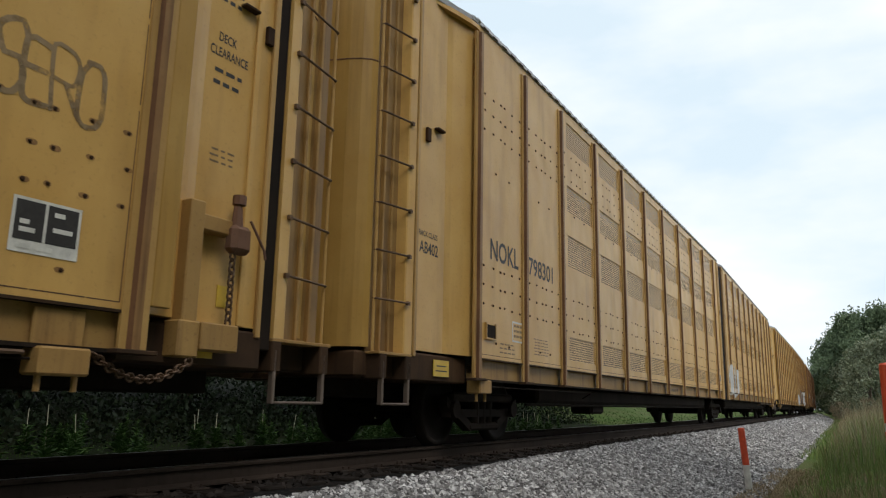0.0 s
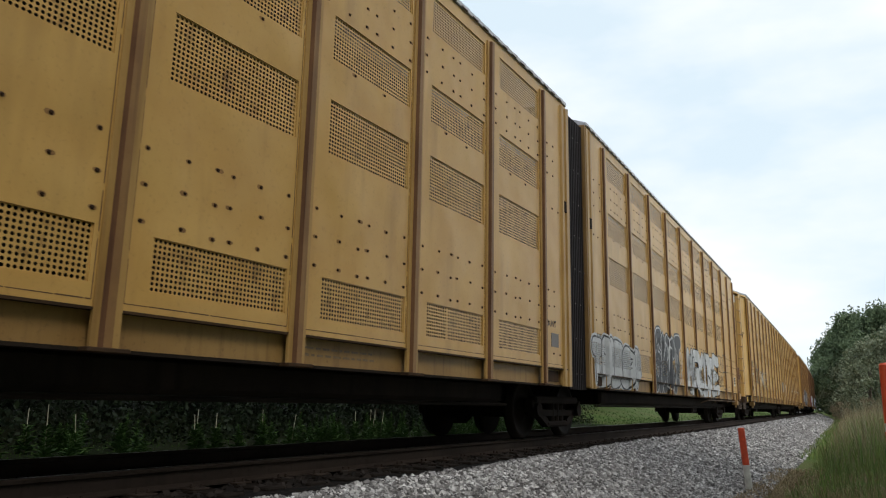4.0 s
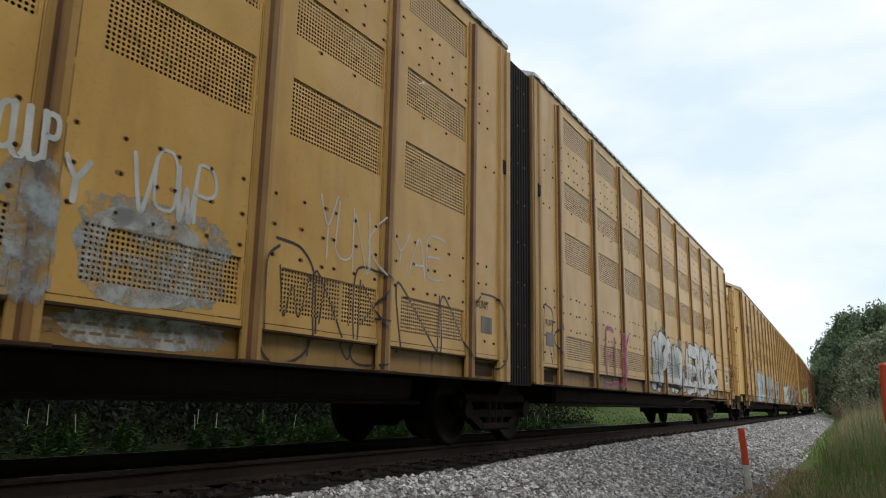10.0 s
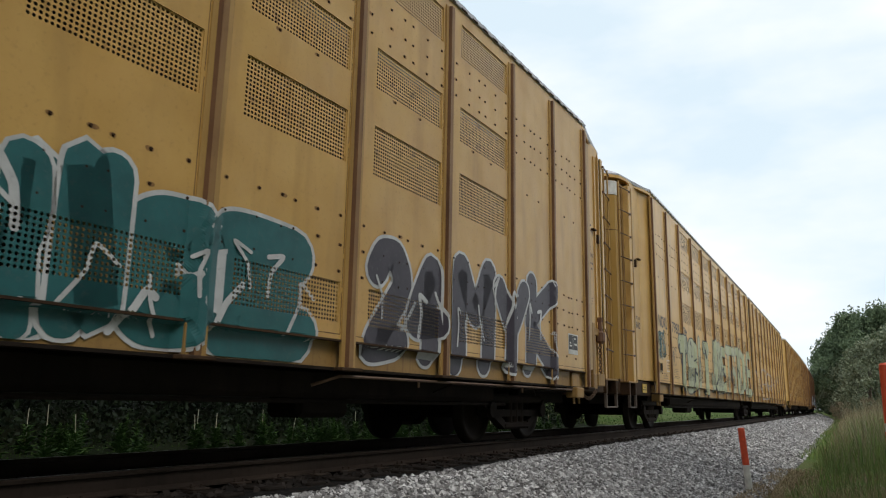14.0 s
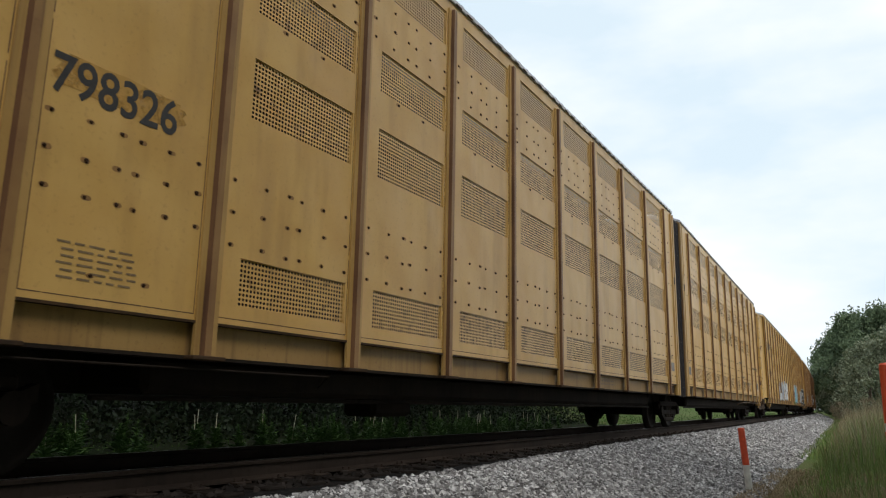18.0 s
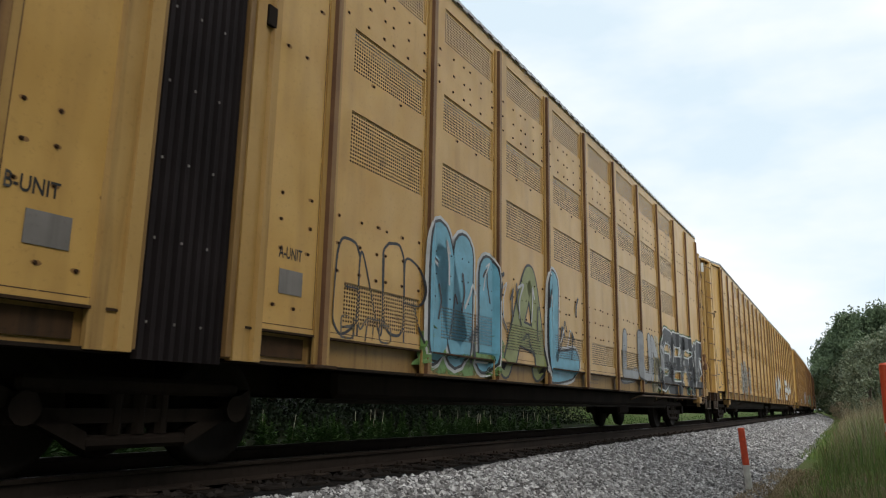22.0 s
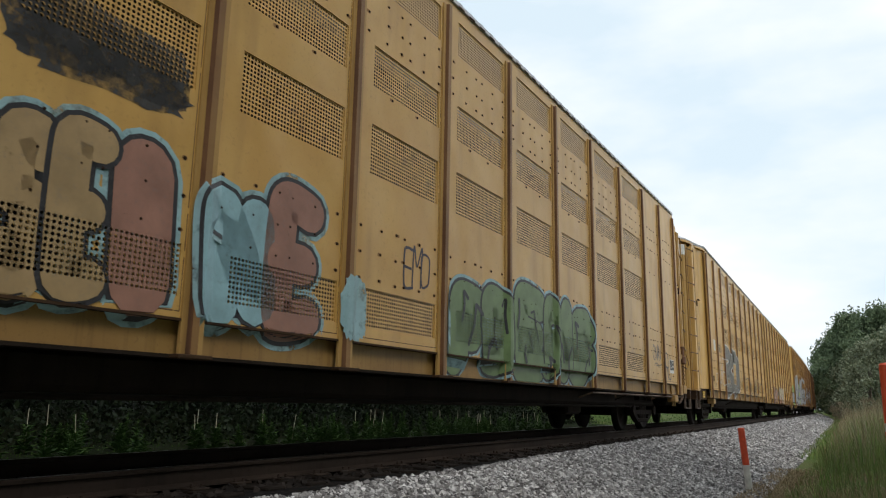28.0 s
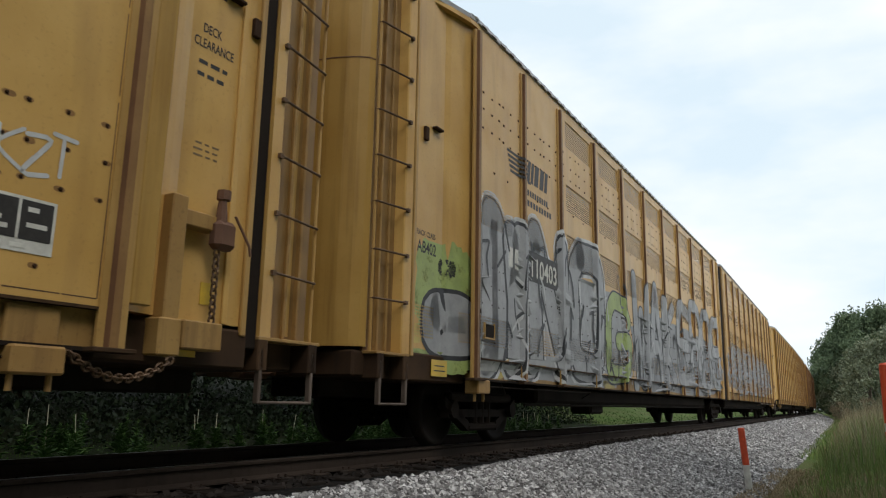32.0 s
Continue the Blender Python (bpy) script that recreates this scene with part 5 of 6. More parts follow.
for k in range(-1, CARS):
    u = UNITS[k, "A"]
    stencil(k, "A", -(21.12 - UC), 1.72, "A-UNIT", 0.11, width=0.30)
    stencil(k, "A", -(1.79 - UC) - 0.02, 3.52, "DECK", 0.085, width=0.2)
    stencil(k, "A", -(1.87 - UC) - 0.02, 3.38, "CLEARANCE", 0.085, width=0.42)
    bars(k, "A", -(1.87 - UC), -(1.52 - UC), 3.10, 3.32, 2, M_INK)
    bars(k, "A", -(1.82 - UC), -(1.52 - UC), 2.42, 2.58, 3)
    bars(k, "A", -(1.83 - UC), -(1.55 - UC), 3.88, 4.1, 2, M_INK)
    sign = part("consolidated_stencil", Shape().box(1.4515, 1.455, -(3.39 - UC), -(2.95 - UC), 1.34, 1.69), M_WHITE, u, "white-framed sign with two black fields")
    for a, b in ((3.37, 3.19), (3.17, 2.97)):
        part("stencil_field", Shape().box(1.4555, 1.457, -(a - UC), -(b - UC), 1.42, 1.67), M_INK, sign)
    rows = Shape()
    for a, b, z in ((3.34, 3.28, 1.52), (3.34, 3.24, 1.47), (3.13, 3.06, 1.60), (3.13, 3.0, 1.50), (3.35, 3.26, 1.365), (3.22, 3.12, 1.365), (3.0, 3.00, 1.365)):
        rows.box(1.4572, 1.4582, -(a - UC), -(b - UC), z, z + 0.03)
    part("stencil_print", rows, M_WHITE, sign, kind="stuff")
    bars(k, "A", -(13.6 - UC), -(12.2 - UC), 0.87, 1.0, 2)


# graffiti, car by car
tag(-1, "A", 7.42, 8.14, 2.29, 2.78, "SERO", FADEDG, 0.035)
tag(10, "A", 7.67, 8.16, 1.85, 2.13, "KZT", WHITE, 0.03)
piece(0, "A", -10.14, -7.68, 0.91, 2.05, "MUUU", WHITE, WHITE, None, 0.3)
tag(0, "A", -6.55, -6.24, 0.82, 0.98, "VVV", GREY, 0.02)
piece(1, "A", -10.48, -6.96, 0.82, 1.76, "TNEGS", WHITE, INKY, WHITE, 0.5)
piece(1, "A", -5.58, -2.60, 0.82, 2.45, "SNCT", INKY, WHITE, INKY, 0.5)
tag(1, "A", -2.76, -2.26, 1.08, 1.98, "ETB", WHITE, 0.02)
piece(1, "A", -1.62, 3.59, 0.82, 2.25, "MRKOTE", WHITE, INKY, None, 0.55)
tag(1, "A", 4.07, 5.55, 1.23, 2.38, "BYE", INKY, 0.03)
tag(2, "B", -8.01, -7.16, 1.63, 2.31, "FES", INKY, 0.02)
tag(2, "B", -7.97, -7.23, 2.07, 2.15, "E", WHITE, 0.02)
piece(2, "B", -6.75, -5.55, 1.72, 2.45, "BOX", GREY, INKY, None, 0.15)
tag(2, "B", -5.12, -1.53, 1.62, 2.42, "TOKSE", WHITE, 0.025)
tag(2, "B", -5.12, -1.36, 1.62, 2.42, "HOROE", INKY, 0.02)
tag(2, "B", 2.55, 2.95, 1.61, 2.01, "O", GREY, 0.03)
tag(2, "B", 2.70, 2.88, 1.68, 1.90, "X", GREY, 0.03)
tag(2, "B", 7.85, 9.45, 1.58, 2.25, "MKNT", GREY, 0.03)
tag(2, "B", 9.77, 10.34, 1.36, 2.28, "RT", WHITE, 0.03)
tag(2, "A", -10.04, -9.04, 1.24, 2.23, "RB", WHITE, 0.03)
tag(2, "A", -4.67, -4.44, 1.83, 2.52, "S", GREY, 0.05)
tag(2, "A", -4.56, -4.12, 1.27, 1.66, "GOE", WHITE, 0.025)
tag(2, "A", -3.69, -3.25, 1.73, 2.17, "14", GREY, 0.035)
tag(2, "A", -3.02, -2.23, 1.68, 2.06, "XIV", GREY, 0.035)
tag(2, "A", -1.77, 0.13, 1.17, 2.44, "EICH", INKY, 0.025)
tag(2, "A", -1.26, -0.22, 1.22, 2.40, "X", WHITE, 0.02)
tag(2, "A", 0.29, 1.55, 1.63, 2.27, "NWE", WHITE, 0.02)
tag(2, "A", 0.34, 7.20, 1.86, 1.99, "~", WHITE, 0.02)
tag(2, "A", -3.65, -1.36, 1.78, 1.97, "~", WHITE, 0.022)
tag(3, "B", -8.28, -7.05, 1.46, 1.97, "ONAIRY", INKY, 0.032)
tag(3, "B", -8.38, -7.04, 1.05, 1.52, "TESOX", INKY, 0.032)
tag(3, "B", -6.78, -5.45, 1.14, 1.65, "KAWS", WHITE, 0.03)
tag(3, "B", -6.41, -5.55, 1.75, 2.28, "JM", WHITE, 0.018)
cloud(3, "B", -5.10, -3.46, 1.20, 2.00, SILVER)
piece(3, "B", -3.12, -1.35, 0.82, 2.56, "D", SLATE, INKY, WHITE, 0.6)
piece(3, "B", -1.09, 2.43, 0.82, 2.46, "UNO", SLATE, INKY, WHITE, 0.6)
tag(3, "B", 3.59, 3.93, 1.94, 2.28, "CUUP", WHITE, 0.04)
tag(3, "B", 4.02, 4.20, 1.76, 2.09, "Y", WHITE, 0.05)
tag(3, "B", 4.52, 5.27, 1.81, 2.28, "VOWP", WHITE, 0.03)
tag(3, "B", 6.52, 7.56, 1.80, 2.46, "YUNK", WHITE, 0.02)
tag(3, "B", 7.68, 8.81, 1.88, 2.42, "YAE", WHITE, 0.02)
tag(3, "B", 5.87, 7.80, 0.82, 1.82, "ONE", INKY, 0.025)
tag(3, "B", 6.02, 7.61, 1.18, 1.64, "WTIX", INKY, 0.02)
tag(3, "B", 7.89, 10.45, 0.91, 1.86, "NNO", INKY, 0.025)
tag(3, "A", -10.24, -9.30, 1.16, 1.97, "RK", INKY, 0.03)
piece(3, "A", -6.96, -5.30, 0.82, 1.99, "ELK", PINK, ROSE, None, 0.2)
piece(3, "A", -3.27, -2.05, 0.82, 2.25, "SP", WHITE, INKY, None, 0.75)
piece(3, "A", -1.99, -0.29, 0.82, 2.22, "IM", WHITE, INKY, None, 0.7)
piece(3, "A", 0.08, 1.76, 0.88, 2.22, "JE", WHITE, INKY, None, 0.55)
piece(3, "A", 1.88, 5.35, 0.85, 2.36, "ROES", WHITE, INKY, None, 0.5)
cloud(3, "A", -0.38, 0.19, 1.05, 1.43, RED)
cloud(3, "A", 0.62, 1.00, 2.12, 2.37, RED)
cloud(3, "A", 2.19, 2.65, 2.03, 2.31, RED)
cloud(3, "A", 2.97, 3.47, 2.05, 2.31, RED)
cloud(3, "A", 4.15, 4.72, 1.98, 2.30, RED)
cloud(3, "A", -2.95, -2.66, 2.25, 2.57, FADED)
cloud(3, "A", -2.36, -1.73, 2.19, 2.50, FADED)
cloud(3, "A", -0.56, -0.19, 1.45, 2.32, FADED)
tag(3, "A", 7.42, 8.60, 1.19, 2.05, "RSE", WHITE, 0.03)
piece(4, "B", -3.74, -0.72, 0.82, 2.25, "EWOK", SKYW, INKY, WHITE, 0.5)
piece(4, "B", 0.53, 4.40, 0.82, 2.39, "INTIN", SILVER, INKY, WHITE, 0.45)
tag(4, "B", -4.26, -3.54, 1.72, 2.13, "CBS", GREY, 0.025)
tag(4, "B", -3.08, -1.59, 2.28, 2.64, "2UM", INKY, 0.025)
piece(4, "B", 5.80, 7.58, 0.82, 2.12, "2UK", GREYBLUE, INKY, WHITE, 0.6)
piece(4, "B", 7.72, 8.84, 0.82, 2.09, "VN", GREYBLUE, INKY, WHITE, 0.55)
piece(4, "A", -8.77, -7.46, 0.82, 2.15, "S", WHITE, INKY, GREY, 0.65)
piece(4, "A", -7.29, -5.76, 0.82, 2.17, "NO", WHITE, INKY, GREY, 0.55)
piece(4, "A", -5.58, -3.47, 0.82, 2.23, "RE", SILVER, INKY, None, 0.5)
piece(4, "A", -1.76, -0.87, 0.82, 2.15, "AN", TEAL, WHITE, None, 0.75)
piece(4, "A", -0.85, 0.03, 0.82, 2.00, "C", TEAL, WHITE, None, 0.7)
piece(4, "A", -0.06, 1.11, 0.82, 2.05, "E", TEAL, WHITE, None, 0.7)
piece(4, "A", 1.98, 3.49, 0.88, 2.31, "24", PURPLE, WHITE, None, 0.55)
piece(4, "A", 3.75, 7.06, 0.82, 2.42, "MYK", PURPLE, WHITE, None, 0.55)
piece(4, "A", -1.98, -1.42, 0.82, 2.05, "TR", TEAL, WHITE, None, 0.75)
cloud(5, "B", -8.41, -7.50, 1.63, 2.35, TEALC)
tag(5, "B", -8.37, -7.49, 1.71, 2.31, "MKS", TEALC, 0.14)
tag(5, "B", -6.86, -6.21, 1.54, 2.05, "BENCY", INKY, 0.025)
piece(5, "B", -5.90, -3.49, 0.86, 2.47, "TS", MINT, INKY, None, 0.6)
piece(5, "B", -3.36, -1.16, 0.87, 2.78, "IT", MINT, INKY, None, 0.55)
piece(5, "B", -0.65, 2.23, 1.00, 2.78, "JEBE", MINT, INKY, None, 0.5)
piece(5, "B", 2.66, 10.17, 1.03, 2.90, "TSTDUE", MINT, GREY, None, 0.45)
tag(5, "A", -9.55, 4.54, 0.98, 2.54, "WERMA", LILAC, 0.06)
tag(6, "A", 1.12, 1.72, 2.31, 2.42, "~", BROWN, 0.05)
tag(6, "A", 1.55, 2.88, 1.65, 1.88, "~", BROWN, 0.04)
tag(6, "A", 1.96, 5.37, 1.31, 1.66, "~", BROWN, 0.04)
tag(6, "A", 5.36, 8.50, 2.16, 2.45, "~", BROWN, 0.04)
tag(7, "B", -5.25, -4.63, 1.63, 2.09, "NYGS", GREY, 0.03)
tag(7, "B", -3.42, -2.24, 1.62, 2.10, "ORSCN", GREY, 0.022)
piece(7, "B", -1.60, 0.13, 1.03, 2.25, "AL", WHITE, WHITE, None, 0.6)
piece(7, "B", 0.29, 2.14, 1.06, 2.37, "WA", SILVER, WHITE, None, 0.6)
piece(7, "B", 2.30, 5.90, 1.11, 2.46, "YHS", WHITE, SILVER, None, 0.55)
piece(7, "B", -1.13, -0.65, 1.15, 2.05, "I", MAROON, MAROON, None, 0.3)
piece(7, "B", -0.29, 0.10, 1.28, 2.16, "I", BLUE, BLUE, None, 0.25)
piece(7, "B", 0.48, 1.72, 1.10, 2.23, "N", MAROON, MAROON, None, 0.2)
tag(7, "A", -9.31, -7.68, 1.10, 2.15, "GNOR", INKY, 0.03)
tag(7, "A", -9.18, -8.33, 1.08, 1.32, "BMTO", GREY, 0.025)
cloud(7, "A", -7.80, -5.35, 0.82, 1.40, GREEN)
piece(7, "A", -7.57, -5.54, 0.82, 2.57, "NI", CYAN, INKY, WHITE, 0.6)
piece(7, "A", -5.45, -3.96, 0.82, 2.53, "A", OLIVE, INKY, None, 0.5)
piece(7, "A", -3.86, -2.49, 0.82, 2.60, "L", CYAN, INKY, WHITE, 0.6)
piece(7, "A", 0.32, 3.67, 1.00, 2.22, "LUN", SILVER, GREY, None, 0.4)
cloud(7, "A", 2.87, 3.32, 1.66, 2.19, CREAM)
piece(7, "A", 2.94, 3.40, 0.82, 1.65, "D", CREAM, GREY, OLIVE, 0.5)
piece(7, "A", 3.38, 4.79, 0.82, 2.41, "S", INKY, WHITE, GREENH, 0.5)
piece(7, "A", 4.65, 6.24, 0.82, 2.52, "E", INKY, WHITE, GREENH, 0.5)
piece(7, "A", 5.77, 7.28, 0.82, 2.40, "R", INKY, WHITE, GREENH, 0.5)
piece(7, "A", 6.99, 8.60, 0.82, 2.52, "NE", INKY, WHITE, GREENH, 0.6)
tag(7, "A", 3.71, 4.22, 2.11, 2.42, "NOIE", INKY, 0.03)
tag(8, "B", -9.55, -8.67, 1.24, 2.15, "YES", INKY, 0.03)
cloud(8, "B", -3.43, -1.83, 1.05, 2.30, FADED)
cloud(8, "B", -3.99, -3.62, 1.10, 2.29, FADED)
cloud(8, "B", -1.74, -0.57, 1.12, 2.33, FADED)
piece(8, "B", -3.99, -3.66, 1.12, 2.30, "O", FADED, GREY, FADED, 0.35)
piece(8, "B", -3.38, -1.90, 1.08, 2.32, "IHI", FADED, GREY, FADED, 0.4)
piece(8, "B", -1.67, -0.66, 1.17, 2.38, "O", FADED, GREY, None, 0.4)
piece(8, "A", -8.97, -4.87, 1.06, 2.55, "AFM", WHITE, GREY, None, 0.4)
piece(8, "A", -1.70, 4.50, 1.09, 2.52, "SNM", WHITE, GREY, None, 0.4)
tag(9, "B", -1.47, -0.62, 1.50, 2.33, "O", INKY, 0.022)
tag(9, "B", -1.43, -0.64, 1.78, 2.22, "~", INKY, 0.02)
tag(9, "B", -1.41, -0.69, 1.97, 2.19, "OVO", INKY, 0.015)
tag(9, "B", -1.52, -1.21, 1.11, 1.42, "JU", INKY, 0.022)
tag(9, "B", 0.25, 0.81, 1.06, 1.47, "PL", INKY, 0.025)
tag(9, "B", -1.02, -0.68, 1.12, 1.54, "LJ", WHITE, 0.03)
tag(9, "B", 1.04, 1.64, 1.06, 1.51, "TJ", WHITE, 0.03)
tag(9, "B", -1.04, -0.17, 0.82, 0.96, "SLOBDY", WHITE, 0.035)
piece(9, "B", -2.28, -1.78, 1.10, 1.52, "YOU", WHITE, INKY, None, 0.35)
cloud(9, "B", -1.98, -1.79, 1.08, 1.26, ORANGED)
cloud(9, "B", 3.75, 9.43, 1.02, 2.01, AQUA)
piece(9, "B", 4.17, 5.77, 1.08, 2.20, "AM", LILACP, GREY, AQUA, 0.6)
piece(9, "B", 5.92, 8.26, 1.17, 2.33, "OEB", LILACP, GREY, AQUA, 0.6)
cloud(9, "B", -8.12, -7.46, 1.35, 1.68, AQUA)
tag(9, "B", -6.68, -5.93, 1.10, 1.49, "VW", WHITE, 0.025)
tag(9, "B", -5.27, -2.10, 1.14, 1.51, "WSNRS", INKY, 0.03)
cloud(9, "A", -9.12, -7.83, 2.72, 3.16, BLACKC)
cloud(9, "A", -9.20, -7.80, 2.64, 2.81, BLACKC)
piece(9, "A", -9.17, -8.40, 1.03, 2.32, "SE", TAN, INKY, SKYH, 0.75)
piece(9, "A", -8.53, -7.69, 1.01, 2.28, "I", TANP, INKY, SKYH, 0.75)
piece(9, "A", -7.56, -6.82, 1.01, 2.24, "N", SKYB, INKY, SKYH, 0.6)
piece(9, "A", -6.84, -6.18, 1.04, 2.36, "E", TANP, INKY, SKYH, 0.6)
tag(9, "A", -4.73, -4.20, 1.78, 2.26, "EMO", PURPLE, 0.03)
piece(9, "A", -3.67, -1.91, 0.82, 2.06, "FD", GREENP, INKY, SKYH, 0.62)
piece(9, "A", -1.74, 1.59, 0.82, 2.22, "ENS", GREENP, INKY, SKYH, 0.6)
cloud(9, "A", -1.51, -0.66, 0.82, 1.00, YELLOWP)
cloud(9, "A", -5.85, -5.40, 1.07, 1.72, SKYH)
tag(9, "A", 6.03, 6.75, 1.59, 1.98, "ONAN", GREY, 0.035)
tag(9, "A", 6.09, 6.80, 1.25, 1.58, "~", GREY, 0.035)
tag(9, "A", 6.95, 7.75, 1.10, 1.77, "SRU", INKY, 0.045)
cloud(9, "A", 7.97, 8.09, 1.17, 2.21, ORANGED)
tag(10, "B", -6.65, -5.45, 1.31, 2.23, "JWE", WHITE, 0.03)
piece(10, "B", -5.18, -3.58, 0.82, 2.75, "B", GREYP, WHITE, None, 0.6)
piece(10, "B", -3.42, -1.76, 0.82, 2.85, "O", GREYP, WHITE, None, 0.6)
tag(10, "B", 0.85, 2.12, 1.03, 1.83, "DE", INKY, 0.035)
piece(10, "B", 2.10, 3.08, 1.07, 1.66, "B", LINEY, INKY, None, 0.5)
tag(10, "B", 3.09, 3.84, 1.14, 1.52, "DN", INKY, 0.03)
piece(10, "B", 4.23, 5.74, 1.07, 1.92, "GWE", LINEY, INKY, None, 0.35)
tag(10, "B", 6.11, 7.49, 1.21, 1.74, "BNT", INKY, 0.03)
tag(10, "B", -0.71, -0.16, 1.64, 1.99, "SO", FADEDG, 0.04)
tag(10, "B", 9.59, 10.16, 1.37, 1.88, "VU", WHITE, 0.03)
piece(10, "A", -7.45, -6.59, 0.82, 1.81, "N", PINKT, INKY, AQUAH, 0.62)
piece(10, "A", -6.56, -5.96, 0.82, 1.81, "E", PINKT, INKY, AQUAH, 0.6)
piece(10, "A", -5.97, -5.41, 0.82, 1.69, "O", PINKT, INKY, None, 0.6)
piece(10, "A", -5.40, -4.08, 0.82, 1.69, "TT", PINKT, INKY, AQUAH, 0.5)
cloud(10, "A", -3.51, 0.34, 0.82, 1.42, PINKT)
piece(10, "A", -3.33, -2.00, 0.82, 1.96, "JP", CREAMP, INKY, None, 0.5)
piece(10, "A", -1.66, 0.21, 0.82, 1.86, "SBR", CREAMP, INKY, None, 0.5)
tag(10, "A", -7.31, -6.77, 2.18, 2.32, "MBOYS", GREY, 0.02)
tag(10, "A", 2.31, 3.18, 1.61, 2.03, "AOE", WHITE, 0.03)
tag(10, "A", 4.03, 4.93, 1.66, 2.01, "VN", WHITE, 0.03)
cloud(11, "B", -8.40, -1.21, 0.82, 2.79, SILVER)
cloud(11, "B", -1.23, 10.20, 0.82, 2.69, SLATEG)
piece(11, "B", -8.33, -6.98, 0.82, 3.27, "DY", SILVER, INKY, WHITE, 0.85)
piece(11, "B", -6.75, -5.17, 0.82, 3.31, "N", SILVER, INKY, WHITE, 0.85)
piece(11, "B", -5.01, -3.20, 0.82, 3.43, "O", SILVER, INKY, WHITE, 0.85)
piece(11, "B", -2.99, -1.27, 0.82, 2.98, "G", OLIVEP, INKY, None, 0.5)
piece(11, "B", -1.02, 3.11, 0.82, 3.52, "WAK", SILVER, INKY, None, 0.55)
piece(11, "B", 3.48, 10.09, 0.93, 3.61, "EROS", SILVER, GREY, None, 0.5)
cloud(11, "A", -10.51, 7.50, 1.00, 3.08, SLATEP)
cloud(4, "B", -4.54, -4.06, 1.12, 1.25, ORANGED)
cloud(4, "B", -0.71, -0.23, 1.13, 1.27, ORANGED)
cloud(11, "B", -9.72, -8.52, 1.18, 2.51, OLIVEP)
cloud(11, "B", -9.95, -8.56, 0.82, 1.10, OLIVEP)
cloud(11, "B", -9.20, -8.86, 2.06, 2.28, INKY)
piece(11, "B", -9.49, -8.44, 1.06, 1.86, "O", SILVER, INKY, None, 0.9)
cloud(11, "B", -9.91, -9.58, 1.16, 1.39, YELLOWP)
cloud(11, "B", -8.03, -7.56, 0.82, 0.91, YELLOWP)
cloud(11, "B", -3.03, -2.26, 0.82, 0.97, YELLOWP)
cloud(6, "B", -6.83, -5.77, 2.50, 2.75, ORANGEF)

cloud(3, "B", 4.16, 5.46, 1.14, 1.90, HAZE)
cloud(3, "B", 4.15, 5.51, 0.82, 1.06, HAZEW)
tag(3, "B", 4.28, 5.08, 1.13, 1.82, "O", HAZEW, 0.16)
cloud(3, "B", 3.63, 4.03, 1.02, 1.98, HAZE)
cloud(9, "A", -9.24, -7.82, 2.57, 3.08, BLACKC)
cloud(8, "B", -3.46, -1.99, 1.24, 2.56, HAZEW)
cloud(8, "B", -3.67, -3.30, 1.47, 2.08, BLACKC)
cloud(1, "A", -5.74, -5.42, 0.82, 1.79, FADED)
cloud(10, "A", -7.33, -6.74, 0.82, 0.94, PINKT)
cloud(10, "A", -6.49, -5.55, 0.82, 0.96, PINKT)
accents(1, "A", -5.58, -2.70, 0.91, 2.21, WHITE, 16, 0.035, 3)
accents(1, "A", -5.48, -2.59, 0.91, 1.91, INKY, 8, 0.05, 4)
accents(1, "A", -1.54, 2.84, 0.82, 2.12, INKY, 13, 0.045, 5)
accents(3, "A", -3.26, 5.24, 0.82, 2.12, INKY, 22, 0.045, 6)
accents(3, "B", -3.03, 2.36, 0.90, 2.34, WHITE, 10, 0.03, 7)
accents(4, "A", -8.79, -3.50, 0.82, 2.04, INKY, 12, 0.045, 8)
accents(4, "A", -2.26, 1.04, 0.82, 1.93, WHITE, 11, 0.045, 9)
accents(4, "A", 2.02, 7.05, 0.87, 2.21, WHITE, 13, 0.04, 10)
accents(4, "B", -3.66, 8.71, 0.82, 2.16, INKY, 26, 0.04, 11)
accents(5, "B", -5.81, -1.08, 0.87, 2.42, INKY, 14, 0.06, 12)
accents(5, "B", -0.60, 10.13, 1.00, 2.45, INKY, 26, 0.045, 13)
accents(7, "B", -1.53, 5.88, 1.03, 2.33, MAROON, 14, 0.06, 14)
accents(7, "B", -1.53, 5.88, 1.03, 2.33, INKY, 12, 0.035, 15)
accents(7, "A", -7.47, -2.49, 0.82, 2.43, INKY, 16, 0.045, 16)
accents(7, "A", -7.38, -2.59, 1.19, 2.43, WHITE, 9, 0.03, 17)
accents(7, "A", 3.45, 8.48, 0.82, 2.30, WHITE, 12, 0.04, 18)
accents(9, "A", -3.60, 1.57, 0.82, 2.03, INKY, 16, 0.045, 19)
accents(11, "B", -8.25, -3.24, 0.82, 3.13, INKY, 22, 0.055, 21)
accents(11, "B", -3.06, 10.10, 0.82, 2.99, INKY, 44, 0.05, 22)
accents(11, "B", -8.25, 3.74, 0.82, 2.86, WHITE, 14, 0.035, 23)


